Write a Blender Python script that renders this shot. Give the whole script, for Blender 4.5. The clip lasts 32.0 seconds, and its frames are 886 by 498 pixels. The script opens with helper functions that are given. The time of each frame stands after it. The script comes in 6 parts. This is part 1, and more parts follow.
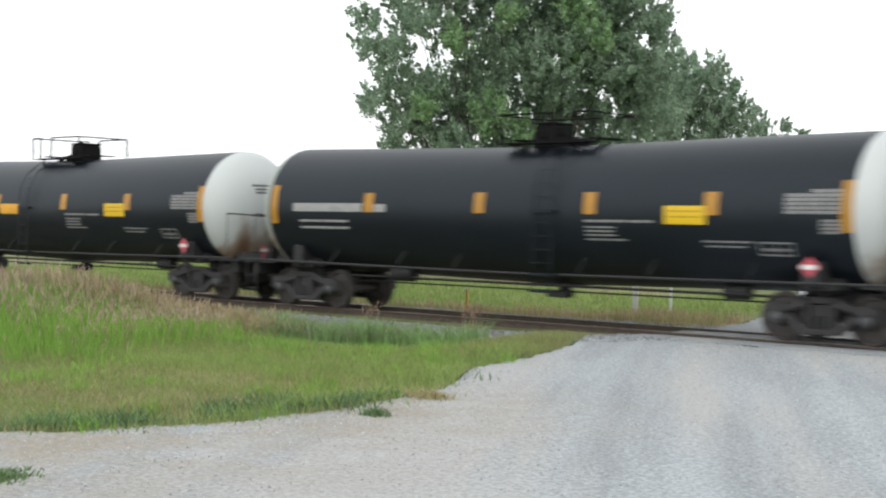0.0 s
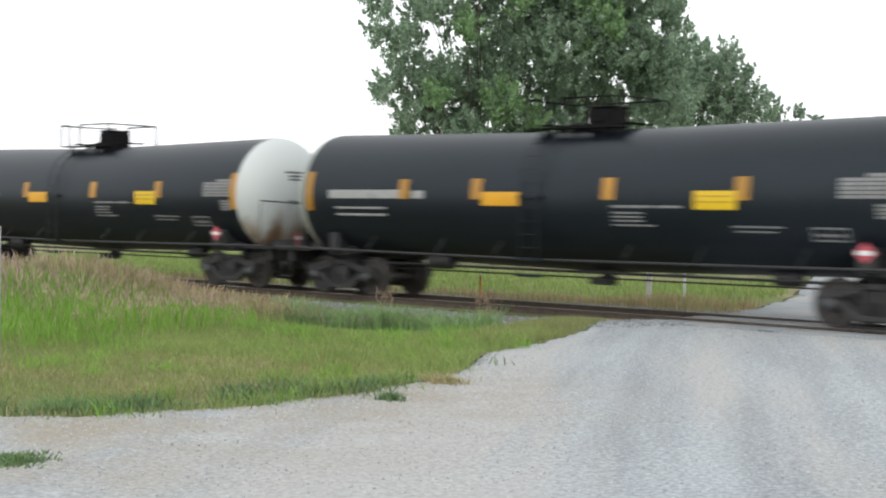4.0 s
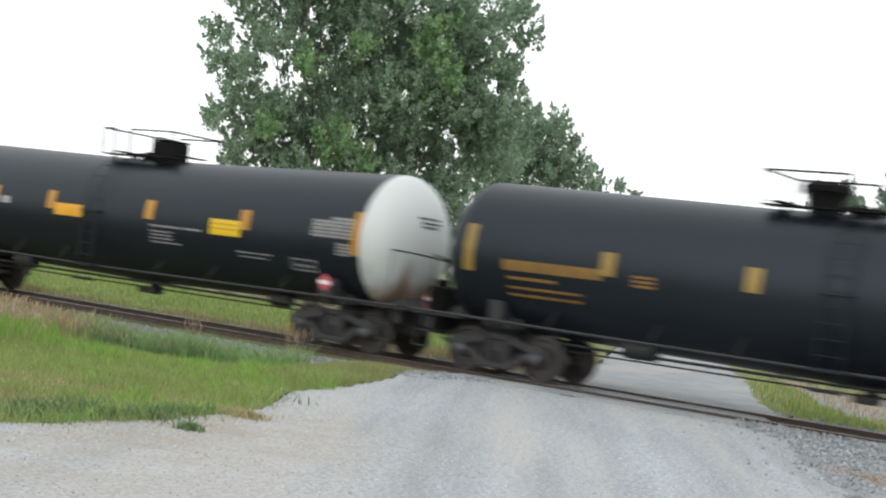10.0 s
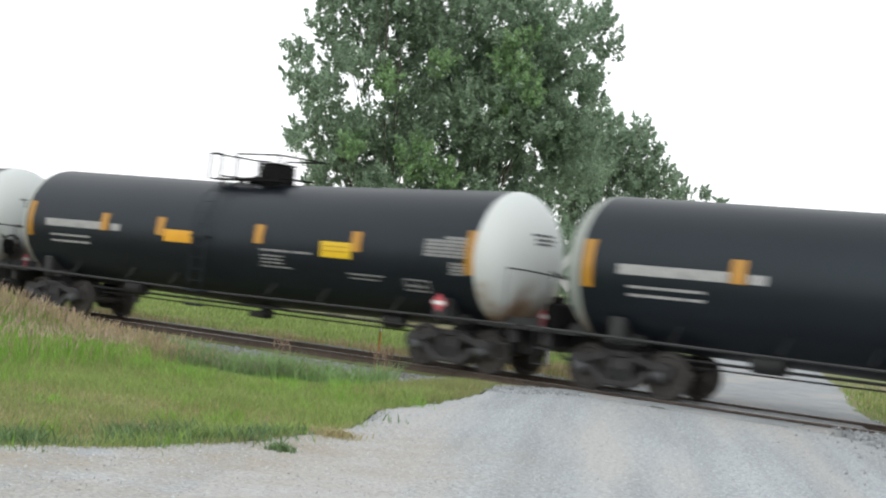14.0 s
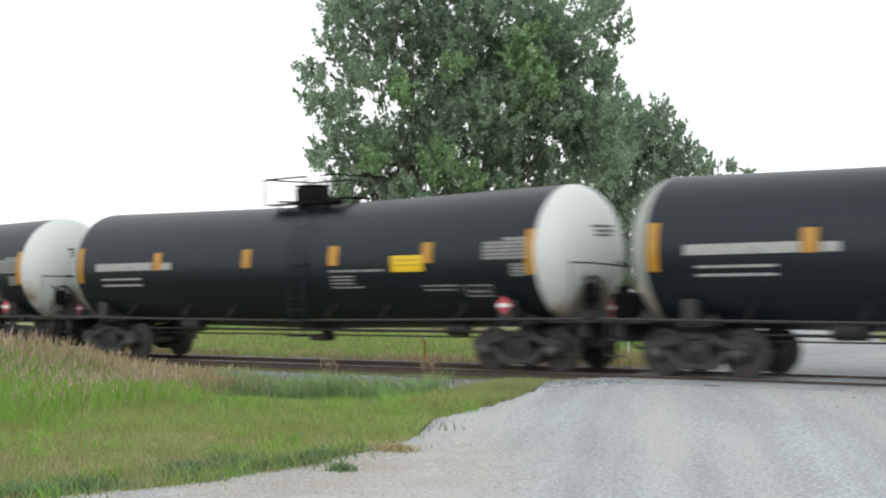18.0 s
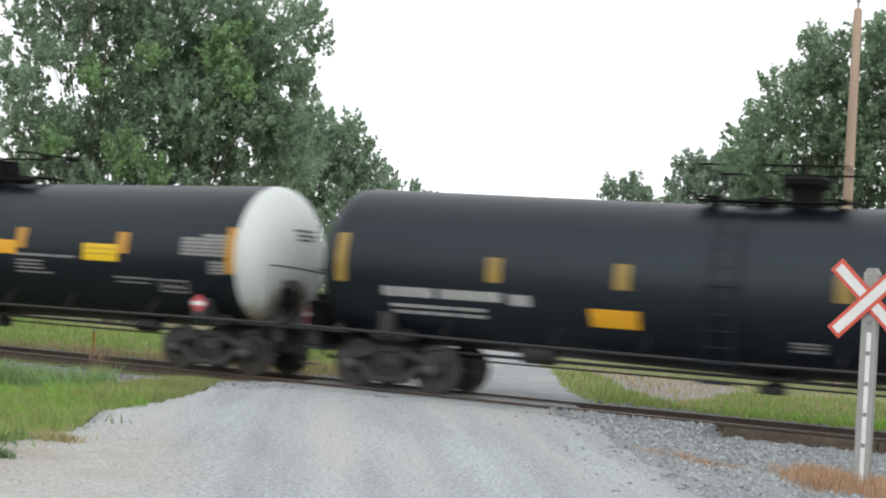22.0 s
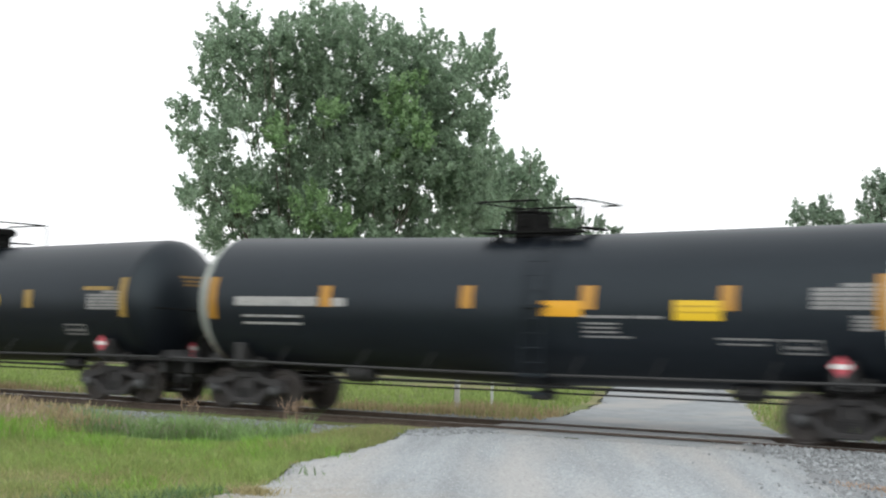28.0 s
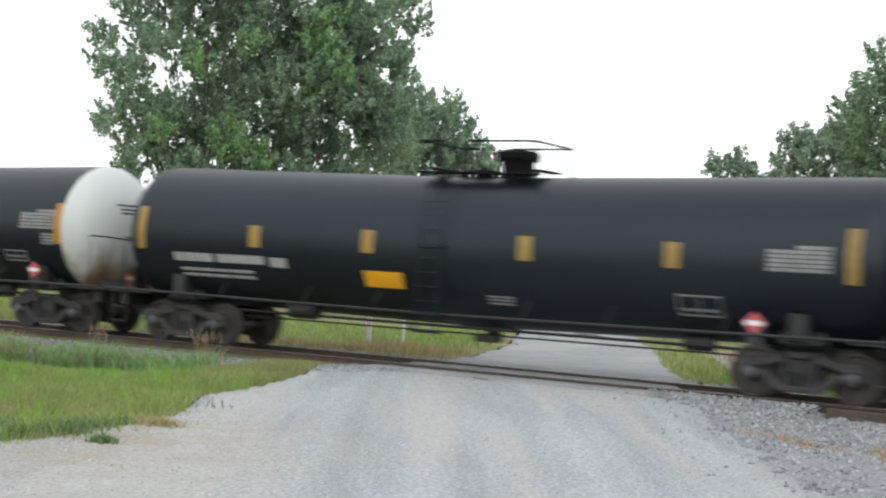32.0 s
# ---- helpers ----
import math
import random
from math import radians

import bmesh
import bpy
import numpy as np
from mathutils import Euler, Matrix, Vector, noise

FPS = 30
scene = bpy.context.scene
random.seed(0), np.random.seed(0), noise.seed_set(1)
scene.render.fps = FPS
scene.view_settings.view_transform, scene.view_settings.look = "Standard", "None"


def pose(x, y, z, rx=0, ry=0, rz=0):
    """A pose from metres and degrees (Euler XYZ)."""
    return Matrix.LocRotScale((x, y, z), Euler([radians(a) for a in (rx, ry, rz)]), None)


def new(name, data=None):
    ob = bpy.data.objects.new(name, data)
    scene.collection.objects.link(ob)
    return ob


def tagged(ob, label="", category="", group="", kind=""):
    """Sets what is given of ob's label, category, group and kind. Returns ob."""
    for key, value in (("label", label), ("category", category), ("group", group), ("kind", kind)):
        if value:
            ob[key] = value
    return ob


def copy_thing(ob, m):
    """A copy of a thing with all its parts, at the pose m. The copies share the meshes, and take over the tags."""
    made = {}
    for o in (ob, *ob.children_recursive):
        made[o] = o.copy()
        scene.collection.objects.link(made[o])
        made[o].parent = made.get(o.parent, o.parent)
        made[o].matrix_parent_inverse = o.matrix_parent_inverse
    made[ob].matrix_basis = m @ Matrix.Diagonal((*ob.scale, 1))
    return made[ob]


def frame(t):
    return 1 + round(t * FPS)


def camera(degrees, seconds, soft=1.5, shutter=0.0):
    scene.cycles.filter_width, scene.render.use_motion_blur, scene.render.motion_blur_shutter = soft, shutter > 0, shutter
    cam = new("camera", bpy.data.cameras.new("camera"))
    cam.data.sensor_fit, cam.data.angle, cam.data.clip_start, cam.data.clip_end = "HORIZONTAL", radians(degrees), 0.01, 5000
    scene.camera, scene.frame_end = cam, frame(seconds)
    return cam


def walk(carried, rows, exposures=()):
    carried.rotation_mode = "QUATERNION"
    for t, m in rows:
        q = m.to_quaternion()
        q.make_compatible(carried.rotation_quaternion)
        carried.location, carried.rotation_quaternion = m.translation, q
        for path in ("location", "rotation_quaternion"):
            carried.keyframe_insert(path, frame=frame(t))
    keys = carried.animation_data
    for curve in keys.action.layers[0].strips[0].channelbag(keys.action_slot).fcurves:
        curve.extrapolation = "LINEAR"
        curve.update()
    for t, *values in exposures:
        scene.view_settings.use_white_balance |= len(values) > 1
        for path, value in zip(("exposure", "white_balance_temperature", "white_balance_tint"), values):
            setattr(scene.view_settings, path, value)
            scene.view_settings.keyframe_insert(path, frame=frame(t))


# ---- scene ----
# ---- camera and its walk ----
EYE = (0.0, -25.044, 2.00)
cam = camera(35.157, 32.0, soft=2.1, shutter=0.34)


def view(yaw, pitch, roll, dx=0.0, dy=0.0, dz=0.0):
    """Hand-held pose: degrees to the left of the track's normal, up, clockwise; sway in metres."""
    return Matrix.Translation((EYE[0] + dx, EYE[1] + dy, EYE[2] + dz)) @ pose(0, 0, 0, 0, 0, yaw) @ pose(0, 0, 0, 90 + pitch) @ pose(0, 0, 0, 0, 0, roll)


HELD = [
    (0.0, 41.11, -0.91, 1.01, 0.10, 0.02, 0.04),
    (0.5, 39.78, -1.06, 0.71, 0.07, -0.01, 0.03),
    (1.0, 40.78, -1.44, 0.97, 0.06, -0.01, 0.02),
    (1.5, 41.64, -1.39, 1.12, 0.06, 0.00, 0.01),
    (2.0, 41.26, -1.56, 0.94, 0.09, 0.03, 0.02),
    (2.5, 40.34, -1.36, 0.34, 0.09, 0.01, 0.01),
    (4.5, 42.08, -1.13, 0.85, 0.07, 0.00, 0.00),
    (5.0, 40.63, 2.63, 0.08, 0.04, 0.00, 0.00),
    (5.5, 40.63, 4.22, -0.26, 0.03, 0.00, 0.00),
    (6.0, 41.09, 5.22, 1.36, 0.01, 0.00, 0.00),
    (6.5, 43.53, 5.96, 1.01, 0.00, -0.00, -0.00),
    (7.0, 43.21, 6.58, 2.08, -0.01, -0.00, -0.00),
    (7.5, 38.65, 5.44, 2.36, -0.03, -0.00, -0.00),
    (8.0, 35.32, 2.40, 1.72, -0.03, -0.01, -0.01),
    (8.5, 31.89, 1.34, 2.64, -0.02, -0.02, -0.03),
    (9.0, 32.19, 0.16, 2.91, 0.04, 0.00, -0.01),
    (9.5, 33.95, 0.34, 4.28, 0.07, 0.01, 0.00),
    (10.0, 34.27, 0.84, 6.94, 0.06, 0.00, 0.00),
    (10.5, 34.61, 1.22, 6.49, 0.06, 0.00, 0.00),
    (11.0, 35.15, 1.31, 4.95, 0.06, 0.01, 0.00),
    (11.5, 35.82, 0.97, 4.83, 0.06, 0.01, -0.01),
    (12.0, 37.12, 0.86, 5.60, 0.06, 0.01, 0.01),
    (12.5, 37.64, 0.92, 6.32, 0.05, 0.01, 0.01),
    (13.0, 37.89, 0.97, 6.08, 0.04, 0.01, 0.01),
    (13.5, 38.15, 0.97, 5.55, 0.04, 0.01, 0.01),
    (14.0, 37.79, 1.05, 5.39, 0.04, 0.02, 0.02),
    (14.5, 37.21, 1.34, 4.66, 0.03, 0.02, 0.02),
    (16.5, 36.12, -0.16, -1.36, 0.01, -0.00, 0.02),
    (17.0, 37.34, 0.38, -2.05, 0.02, 0.01, 0.03),
    (17.5, 38.67, 0.95, -1.80, 0.01, 0.02, 0.03),
    (18.0, 39.11, 1.16, -1.09, -0.03, 0.02, 0.03),
    (18.5, 33.11, 1.67, -1.20, -0.11, -0.02, 0.00),
    (19.0, 29.95, 1.62, 1.08, -0.16, -0.04, -0.01),
    (19.5, 28.05, 1.39, 1.73, -0.16, -0.04, -0.03),
    (20.0, 26.61, 1.51, 2.42, -0.14, -0.04, -0.05),
    (20.5, 26.03, 2.49, 3.00, -0.15, -0.04, -0.05),
    (21.0, 26.18, 2.55, 3.40, -0.16, -0.04, -0.05),
    (21.5, 26.57, 2.29, 3.52, -0.14, -0.04, -0.06),
    (22.0, 26.03, 1.82, 3.70, -0.13, -0.02, -0.06),
    (22.5, 28.46, 1.22, 4.37, -0.07, -0.02, -0.05),
    (23.0, 31.81, 1.01, 4.82, -0.01, -0.00, -0.01),
    (23.5, 33.34, 1.81, 4.00, -0.00, 0.01, 0.01),
    (24.0, 34.09, 2.44, 3.73, -0.01, 0.01, 0.02),
    (24.5, 33.85, 2.57, 3.35, -0.01, 0.01, 0.02),
    (25.0, 32.95, 2.67, 2.80, 0.00, 0.01, 0.02),
    (25.5, 32.49, 2.86, 2.34, 0.01, 0.01, 0.00),
    (27.5, 32.64, 3.05, 1.16, 0.02, 0.01, -0.00),
    (28.0, 33.76, 3.12, 1.07, -0.01, 0.00, 0.00),
    (28.5, 35.03, 3.38, 1.44, -0.03, 0.00, 0.00),
    (29.0, 35.84, 3.45, 1.61, -0.04, -0.00, -0.00),
    (29.5, 35.98, 3.37, 2.16, -0.03, 0.01, -0.01),
    (30.0, 35.38, 2.55, 2.33, -0.02, 0.01, 0.00),
    (30.5, 35.04, 1.57, 2.39, -0.01, 0.01, -0.01),
    (31.0, 33.76, 0.48, 2.72, -0.00, 0.01, -0.00),
    (31.5, 32.31, 0.21, 2.52, 0.00, 0.01, 0.00),
    (32.0, 30.27, 0.69, 3.05, 0.02, 0.01, 0.02),
]
walk(cam, [(row[0], view(*row[1:])) for row in HELD],
     exposures=[(0.0, 0.0, 6320, 5), (4.5, 0.0, 6320, 5), (5.5, -0.05, 6320, 5), (6.0, -0.18, 6500, 6), (6.5, -0.45, 6500, 8), (7.0, -0.72, 6500, 10), (7.5, -0.62, 6500, 9),
                (8.0, -0.30, 6450, 6), (8.5, -0.08, 6320, 5), (9.0, 0.0, 6320, 5), (32.0, 0.0, 6320, 5)])

# ---- world and light: a bright overcast evening ----
world = bpy.data.worlds.new("overcast_sky")
scene.world = world
world.use_nodes = True


def nodes_of(owner):
    tree = owner.node_tree
    tree.nodes.clear()

    def add(kind, **inputs):
        node = tree.nodes.new(kind)
        for key, value in inputs.items():
            if key.startswith("_"):
                set_kind(node, key[1:], value)
            else:
                put(node.inputs[key.replace("_", " ")], value)
        return node

    def put(socket, value):
        if isinstance(value, bpy.types.NodeSocket):
            tree.links.new(value, socket)
        elif isinstance(value, tuple) and len(value) == 3 and socket.type == "RGBA":
            socket.default_value = (*value, 1)
        else:
            socket.default_value = value

    return tree, add, put


def set_kind(node, key, value):
    if key == "sky_type":
        node.sky_type = value
    elif key == "operation":
        node.operation = value
    elif key == "blend_type":
        node.blend_type = value
    elif key == "data_type":
        node.data_type = value


SUN_HEIGHT, SUN_TURN = radians(20), radians(155)
tree, add, put = nodes_of(world)
sky = add("ShaderNodeTexSky", _sky_type="NISHITA")
sky.sun_disc, sky.sun_elevation, sky.sun_rotation = False, SUN_HEIGHT, SUN_TURN
sky.air_density, sky.dust_density = 1.0, 3.0
where = add("ShaderNodeTexCoord")
flat = add("ShaderNodeMapping", Vector=where.outputs["Generated"], Scale=(1.0, 1.0, 4.0), Rotation=(0.0, 0.12, 0.3))
cloud = add("ShaderNodeTexNoise", Vector=flat.outputs["Vector"], Scale=2.2, Detail=5.0, Roughness=0.55)
ramp = add("ShaderNodeValToRGB", Fac=cloud.outputs["Fac"])
ramp.color_ramp.elements[0].position, ramp.color_ramp.elements[0].color = 0.30, (0.90, 0.845, 0.865, 1)
ramp.color_ramp.elements[1].position, ramp.color_ramp.elements[1].color = 0.62, (1.09, 1.085, 1.10, 1)
dim = add("ShaderNodeMix", _data_type="RGBA", _blend_type="MULTIPLY", Factor=1.0)
put(dim.inputs[6], sky.outputs["Color"])
dim.inputs[7].default_value = (0.10, 0.10, 0.10, 1)
layer = add("ShaderNodeMix", _data_type="RGBA", Factor=0.93)
put(layer.inputs[6], dim.outputs[2])
put(layer.inputs[7], ramp.outputs["Color"])
back = add("ShaderNodeBackground", Color=layer.outputs[2], Strength=1.42)
out = add("ShaderNodeOutputWorld", Surface=back.outputs["Background"])

sun = new("sun", bpy.data.lights.new("sun", "SUN"))
sun.data.energy, sun.data.angle, sun.data.color = 2.0, radians(100), (1.0, 0.98, 0.94)
sun.rotation_euler = (math.pi / 2 - SUN_HEIGHT, 0, -SUN_TURN + math.pi)

# ---- materials ----


def material(name, base, dark, rough=0.6, metal=0.0, scale=6.0, fine=60.0, bump=0.15, spread=(0.35, 0.65), per_object=0.0, island=0.0, through_light=0.0, stretch=(1, 1, 1), second=None, second_scale=0.6, turn=0.0, gloss=0.5, sheen=(1.0, 1.0, 1.0), speckle=0.0, soiled=None):
    """Two colours mixed by coarse and fine noise, with fine relief; a third one in large patches."""
    mat = bpy.data.materials.new(name)
    mat.use_nodes = True
    tree, add, put = nodes_of(mat)
    where = add("ShaderNodeTexCoord")
    along = add("ShaderNodeMapping", Vector=where.outputs["Object"], Rotation=(0.0, 0.0, turn))
    at = add("ShaderNodeMapping", Vector=along.outputs["Vector"], Scale=stretch)
    coarse = add("ShaderNodeTexNoise", Vector=at.outputs["Vector"], Scale=scale, Detail=4.0, Roughness=0.6)
    grain = add("ShaderNodeTexNoise", Vector=along.outputs["Vector"], Scale=fine, Detail=3.0, Roughness=0.7)
    both = add("ShaderNodeMath", _operation="MULTIPLY_ADD")
    put(both.inputs[0], grain.outputs["Fac"])
    both.inputs[1].default_value = 0.45
    half = add("ShaderNodeMath", _operation="MULTIPLY")
    put(half.inputs[0], coarse.outputs["Fac"])
    half.inputs[1].default_value = 0.55
    put(both.inputs[2], half.outputs[0])
    ramp = add("ShaderNodeValToRGB", Fac=both.outputs[0])
    ramp.color_ramp.elements[0].position, ramp.color_ramp.elements[0].color = spread[0], (*dark, 1)
    ramp.color_ramp.elements[1].position, ramp.color_ramp.elements[1].color = spread[1], (*base, 1)
    colour = ramp.outputs["Color"]
    if second:
        wide = add("ShaderNodeTexNoise", Vector=at.outputs["Vector"], Scale=second_scale, Detail=3.0)
        edge = add("ShaderNodeValToRGB", Fac=wide.outputs["Fac"])
        edge.color_ramp.elements[0].position, edge.color_ramp.elements[1].position = 0.47, 0.62
        patch = add("ShaderNodeMix", _data_type="RGBA")
        put(patch.inputs[0], edge.outputs["Color"])
        put(patch.inputs[6], colour)
        patch.inputs[7].default_value = (*second, 1)
        colour = patch.outputs[2]
    if soiled:
        spot = add("ShaderNodeSeparateXYZ", Vector=where.outputs["Object"])
        stain = add("ShaderNodeTexNoise", Vector=along.outputs["Vector"], Scale=0.9, Detail=5.0, Roughness=0.65)
        amount = None
        for source, start, end in ((stain.outputs["Fac"], 0.36, 0.60), (spot.outputs["X"], -7.0, -11.0), (spot.outputs["Y"], -9.5, -13.5)):
            level = add("ShaderNodeMapRange", Value=source)
            level.inputs["From Min"].default_value, level.inputs["From Max"].default_value = start, end
            if amount is None:
                amount = level.outputs["Result"]
            else:
                times = add("ShaderNodeMath", _operation="MULTIPLY")
                put(times.inputs[0], amount)
                put(times.inputs[1], level.outputs["Result"])
                amount = times.outputs[0]
        mud = add("ShaderNodeMix", _data_type="RGBA")
        put(mud.inputs[0], amount)
        put(mud.inputs[6], colour)
        mud.inputs[7].default_value = (*soiled, 1)
        colour = mud.outputs[2]
    if speckle:
        level = add("ShaderNodeMapRange", Value=grain.outputs["Fac"])
        for key, value in (("From Min", 0.3), ("From Max", 0.7), ("To Min", 1 - speckle), ("To Max", 1 + speckle)):
            level.inputs[key].default_value = value
        vary = add("ShaderNodeHueSaturation", Color=colour, Value=level.outputs["Result"])
        colour = vary.outputs["Color"]
    if per_object or island:
        source = add("ShaderNodeObjectInfo").outputs["Random"] if per_object else add("ShaderNodeNewGeometry").outputs["Random Per Island"]
        amount = per_object or island
        level = add("ShaderNodeMapRange", Value=source)
        level.inputs["To Min"].default_value, level.inputs["To Max"].default_value = 1 - amount, 1 + amount
        vary = add("ShaderNodeHueSaturation", Color=colour, Value=level.outputs["Result"])
        colour = vary.outputs["Color"]
    raise_ = add("ShaderNodeBump", Height=both.outputs[0], Strength=bump, Distance=0.02)
    shader = add("ShaderNodeBsdfPrincipled", Base_Color=colour, Roughness=rough, Metallic=metal, Specular_IOR_Level=gloss, Specular_Tint=sheen, Normal=raise_.outputs["Normal"])
    result = shader.outputs["BSDF"]
    if through_light:
        leafy = add("ShaderNodeBsdfTranslucent", Color=colour)
        mixed = add("ShaderNodeMixShader", Fac=through_light)
        put(mixed.inputs[1], result)
        put(mixed.inputs[2], leafy.outputs["BSDF"])
        result = mixed.outputs["Shader"]
    add("ShaderNodeOutputMaterial", Surface=result)
    return mat


tank_black = material("tank_black", (0.0085, 0.0108, 0.0150), (0.0055, 0.007, 0.010), gloss=0.33, sheen=(0.80, 0.93, 1.0), rough=0.40, scale=0.7, fine=9.0, bump=0.05, per_object=0.18, stretch=(0.5, 1, 1.0))
frame_black = material("frame_black", (0.020, 0.020, 0.021), (0.010, 0.010, 0.011), rough=0.65, scale=3.0, per_object=0.2)
truck_steel = material("truck_steel", (0.034, 0.032, 0.034), (0.014, 0.013, 0.014), rough=0.75, scale=4.0, per_object=0.25)
wheel_steel = material("wheel_steel", (0.062, 0.054, 0.052), (0.026, 0.022, 0.021), rough=0.6, metal=0.2, scale=5.0)
bearing_steel = material("bearing_steel", (0.055, 0.058, 0.062), (0.03, 0.03, 0.032), rough=0.55, scale=9.0, per_object=0.3)
galvanised = material("galvanised", (0.231, 0.239, 0.246), (0.131, 0.131, 0.139), rough=0.5, metal=0.4, scale=8.0)
orange_sheet = material("orange_sheet", (0.385, 0.190, 0.0145), (0.300, 0.142, 0.012), rough=0.35, scale=3.0, bump=0.02, per_object=0.1)
ochre_sheet = material("ochre_sheet", (0.255, 0.165, 0.030), (0.185, 0.115, 0.022), rough=0.45, scale=3.0, bump=0.02, per_object=0.1)
yellow_sheet = material("yellow_sheet", (0.631, 0.431, 0.00924), (0.554, 0.354, 0.0077), rough=0.4, scale=3.0, bump=0.02)
amber_sheet = material("amber_sheet", (0.631, 0.323, 0.00924), (0.539, 0.262, 0.0077), rough=0.4, scale=3.0, bump=0.02)
white_mark = material("white_mark", (0.362, 0.362, 0.354), (0.2, 0.2, 0.2), rough=0.6, scale=4.0, fine=25.0)
grey_mark = material("grey_mark", (0.231, 0.231, 0.231), (0.123, 0.123, 0.123), rough=0.6, scale=5.0, fine=25.0)
yellow_mark = material("yellow_mark", (0.20, 0.108, 0.018), (0.11, 0.06, 0.011), rough=0.6, scale=4.0, fine=25.0)
red_sheet = material("red_sheet", (0.46, 0.075, 0.10), (0.36, 0.055, 0.075), rough=0.4, scale=4.0, bump=0.02)
white_sheet = material("white_sheet", (0.616, 0.616, 0.616), (0.508, 0.508, 0.508), rough=0.45, scale=5.0, bump=0.02)
plate_ink = material("plate_ink", (0.40, 0.25, 0.008), (0.33, 0.20, 0.007), rough=0.5, scale=3.0, bump=0.0)
soot_black = material("soot_black", (0.006, 0.006, 0.006), (0.003, 0.003, 0.003), rough=0.9, gloss=0.2, scale=4.0)


def head_paint(name, spots, base_tone=(0.43, 0.452, 0.45)):
    """White tank end: a base tone (dusty, or darkened for shade), faint run marks, and stains of their own shape at (y,
    z, half width, half height, colour).
    """
    mat = bpy.data.materials.new(name)
    mat.use_nodes = True
    tree, add, put = nodes_of(mat)
    where = add("ShaderNodeTexCoord")
    who = add("ShaderNodeObjectInfo")
    shift = add("ShaderNodeVectorMath", _operation="MULTIPLY_ADD")
    put(shift.inputs[0], who.outputs["Random"])
    shift.inputs[1].default_value = (7.0, 5.0, 3.0)
    put(shift.inputs[2], where.outputs["Object"])
    runs = add("ShaderNodeMapping", Vector=shift.outputs[0], Scale=(1.0, 1.7, 0.55))
    streak = add("ShaderNodeTexNoise", Vector=runs.outputs["Vector"], Scale=1.3, Detail=5.0, Roughness=0.62)
    low = add("ShaderNodeSeparateXYZ", Vector=where.outputs["Object"])
    fade = add("ShaderNodeMapRange", Value=low.outputs["Z"])
    for key, value in (("From Min", 2.5), ("From Max", 1.15), ("To Min", -0.18), ("To Max", 0.20)):
        fade.inputs[key].default_value = value
    total = add("ShaderNodeMath", _operation="ADD")
    put(total.inputs[0], streak.outputs["Fac"])
    put(total.inputs[1], fade.outputs["Result"])
    ramp = add("ShaderNodeValToRGB", Fac=total.outputs[0])
    stops = ramp.color_ramp.elements
    stops[0].position, stops[0].color = 0.50, (*base_tone, 1)
    stops[1].position, stops[1].color = 0.80, (0.075, 0.045, 0.03, 1)
    mid = stops.new(0.66)
    mid.color = (0.30, 0.265, 0.22, 1)
    speck = add("ShaderNodeTexNoise", Vector=where.outputs["Object"], Scale=22.0, Detail=3.0)
    rise = add("ShaderNodeBump", Height=speck.outputs["Fac"], Strength=0.04, Distance=0.01)
    colour = ramp.outputs["Color"]
    for y, z, wide, high, tint in spots:
        at = add("ShaderNodeMapping", Vector=where.outputs["Object"], Location=(0.0, -y / wide, -z / high), Scale=(0.0, 1.0 / wide, 1.0 / high))
        reach = add("ShaderNodeVectorMath", _operation="LENGTH")
        put(reach.inputs[0], at.outputs["Vector"])
        rough_edge = add("ShaderNodeMath", _operation="MULTIPLY_ADD")
        put(rough_edge.inputs[0], streak.outputs["Fac"])
        rough_edge.inputs[1].default_value = -1.3
        put(rough_edge.inputs[2], reach.outputs["Value"])
        cover = add("ShaderNodeMapRange", Value=rough_edge.outputs[0])
        for key, value in (("From Min", 0.45), ("From Max", -0.45), ("To Min", 0.0), ("To Max", 0.9)):
            cover.inputs[key].default_value = value
        mix = add("ShaderNodeMix", _data_type="RGBA")
        put(mix.inputs[0], cover.outputs["Result"])
        put(mix.inputs[6], colour)
        mix.inputs[7].default_value = (*tint, 1)
        colour = mix.outputs[2]
    shader = add("ShaderNodeBsdfPrincipled", Base_Color=colour, Roughness=0.45, Normal=rise.outputs["Normal"])
    add("ShaderNodeOutputMaterial", Surface=shader.outputs["BSDF"])
    return mat


white_end = head_paint("white_end_paint", [(-0.35, 1.30, 0.75, 0.40, (0.26, 0.20, 0.14)), (-0.55, 1.42, 0.30, 0.75, (0.12, 0.065, 0.035))])
white_brake_end = head_paint("white_brake_end_paint", [(-0.30, 1.30, 0.70, 0.45, (0.27, 0.25, 0.21)), (-0.36, 1.55, 0.55, 0.48, (0.03, 0.028, 0.026))])
# Left-facing ends: shade painted in as a darker white, with a low stain.
shaded_end = head_paint("grimy_end_paint", [(-0.30, 1.30, 0.90, 0.45, (0.22, 0.20, 0.16))], (0.255, 0.275, 0.255))
gravel = material("road_gravel", (0.325, 0.347, 0.362), (0.200, 0.214, 0.226), rough=0.95, scale=1.6, fine=19.0, bump=0.6, spread=(0.36, 0.62), second=(0.331, 0.328, 0.323), second_scale=0.75, stretch=(1.0, 0.08, 1.0), turn=radians(-30.4), speckle=0.26, soiled=(0.262, 0.234, 0.192))
# Far road: gravel darkened in its colour for the train's shadow across it.
shaded_gravel = material("road_gravel_beyond", (0.275, 0.292, 0.302), (0.180, 0.192, 0.201), rough=0.95, scale=1.6, fine=14.0, bump=0.5, second=(0.285, 0.28, 0.272), second_scale=0.5)
ballast_rock = material("ballast_rock", (0.26, 0.27, 0.28), (0.145, 0.15, 0.156), rough=0.9, scale=7.0, fine=30.0, bump=0.6)
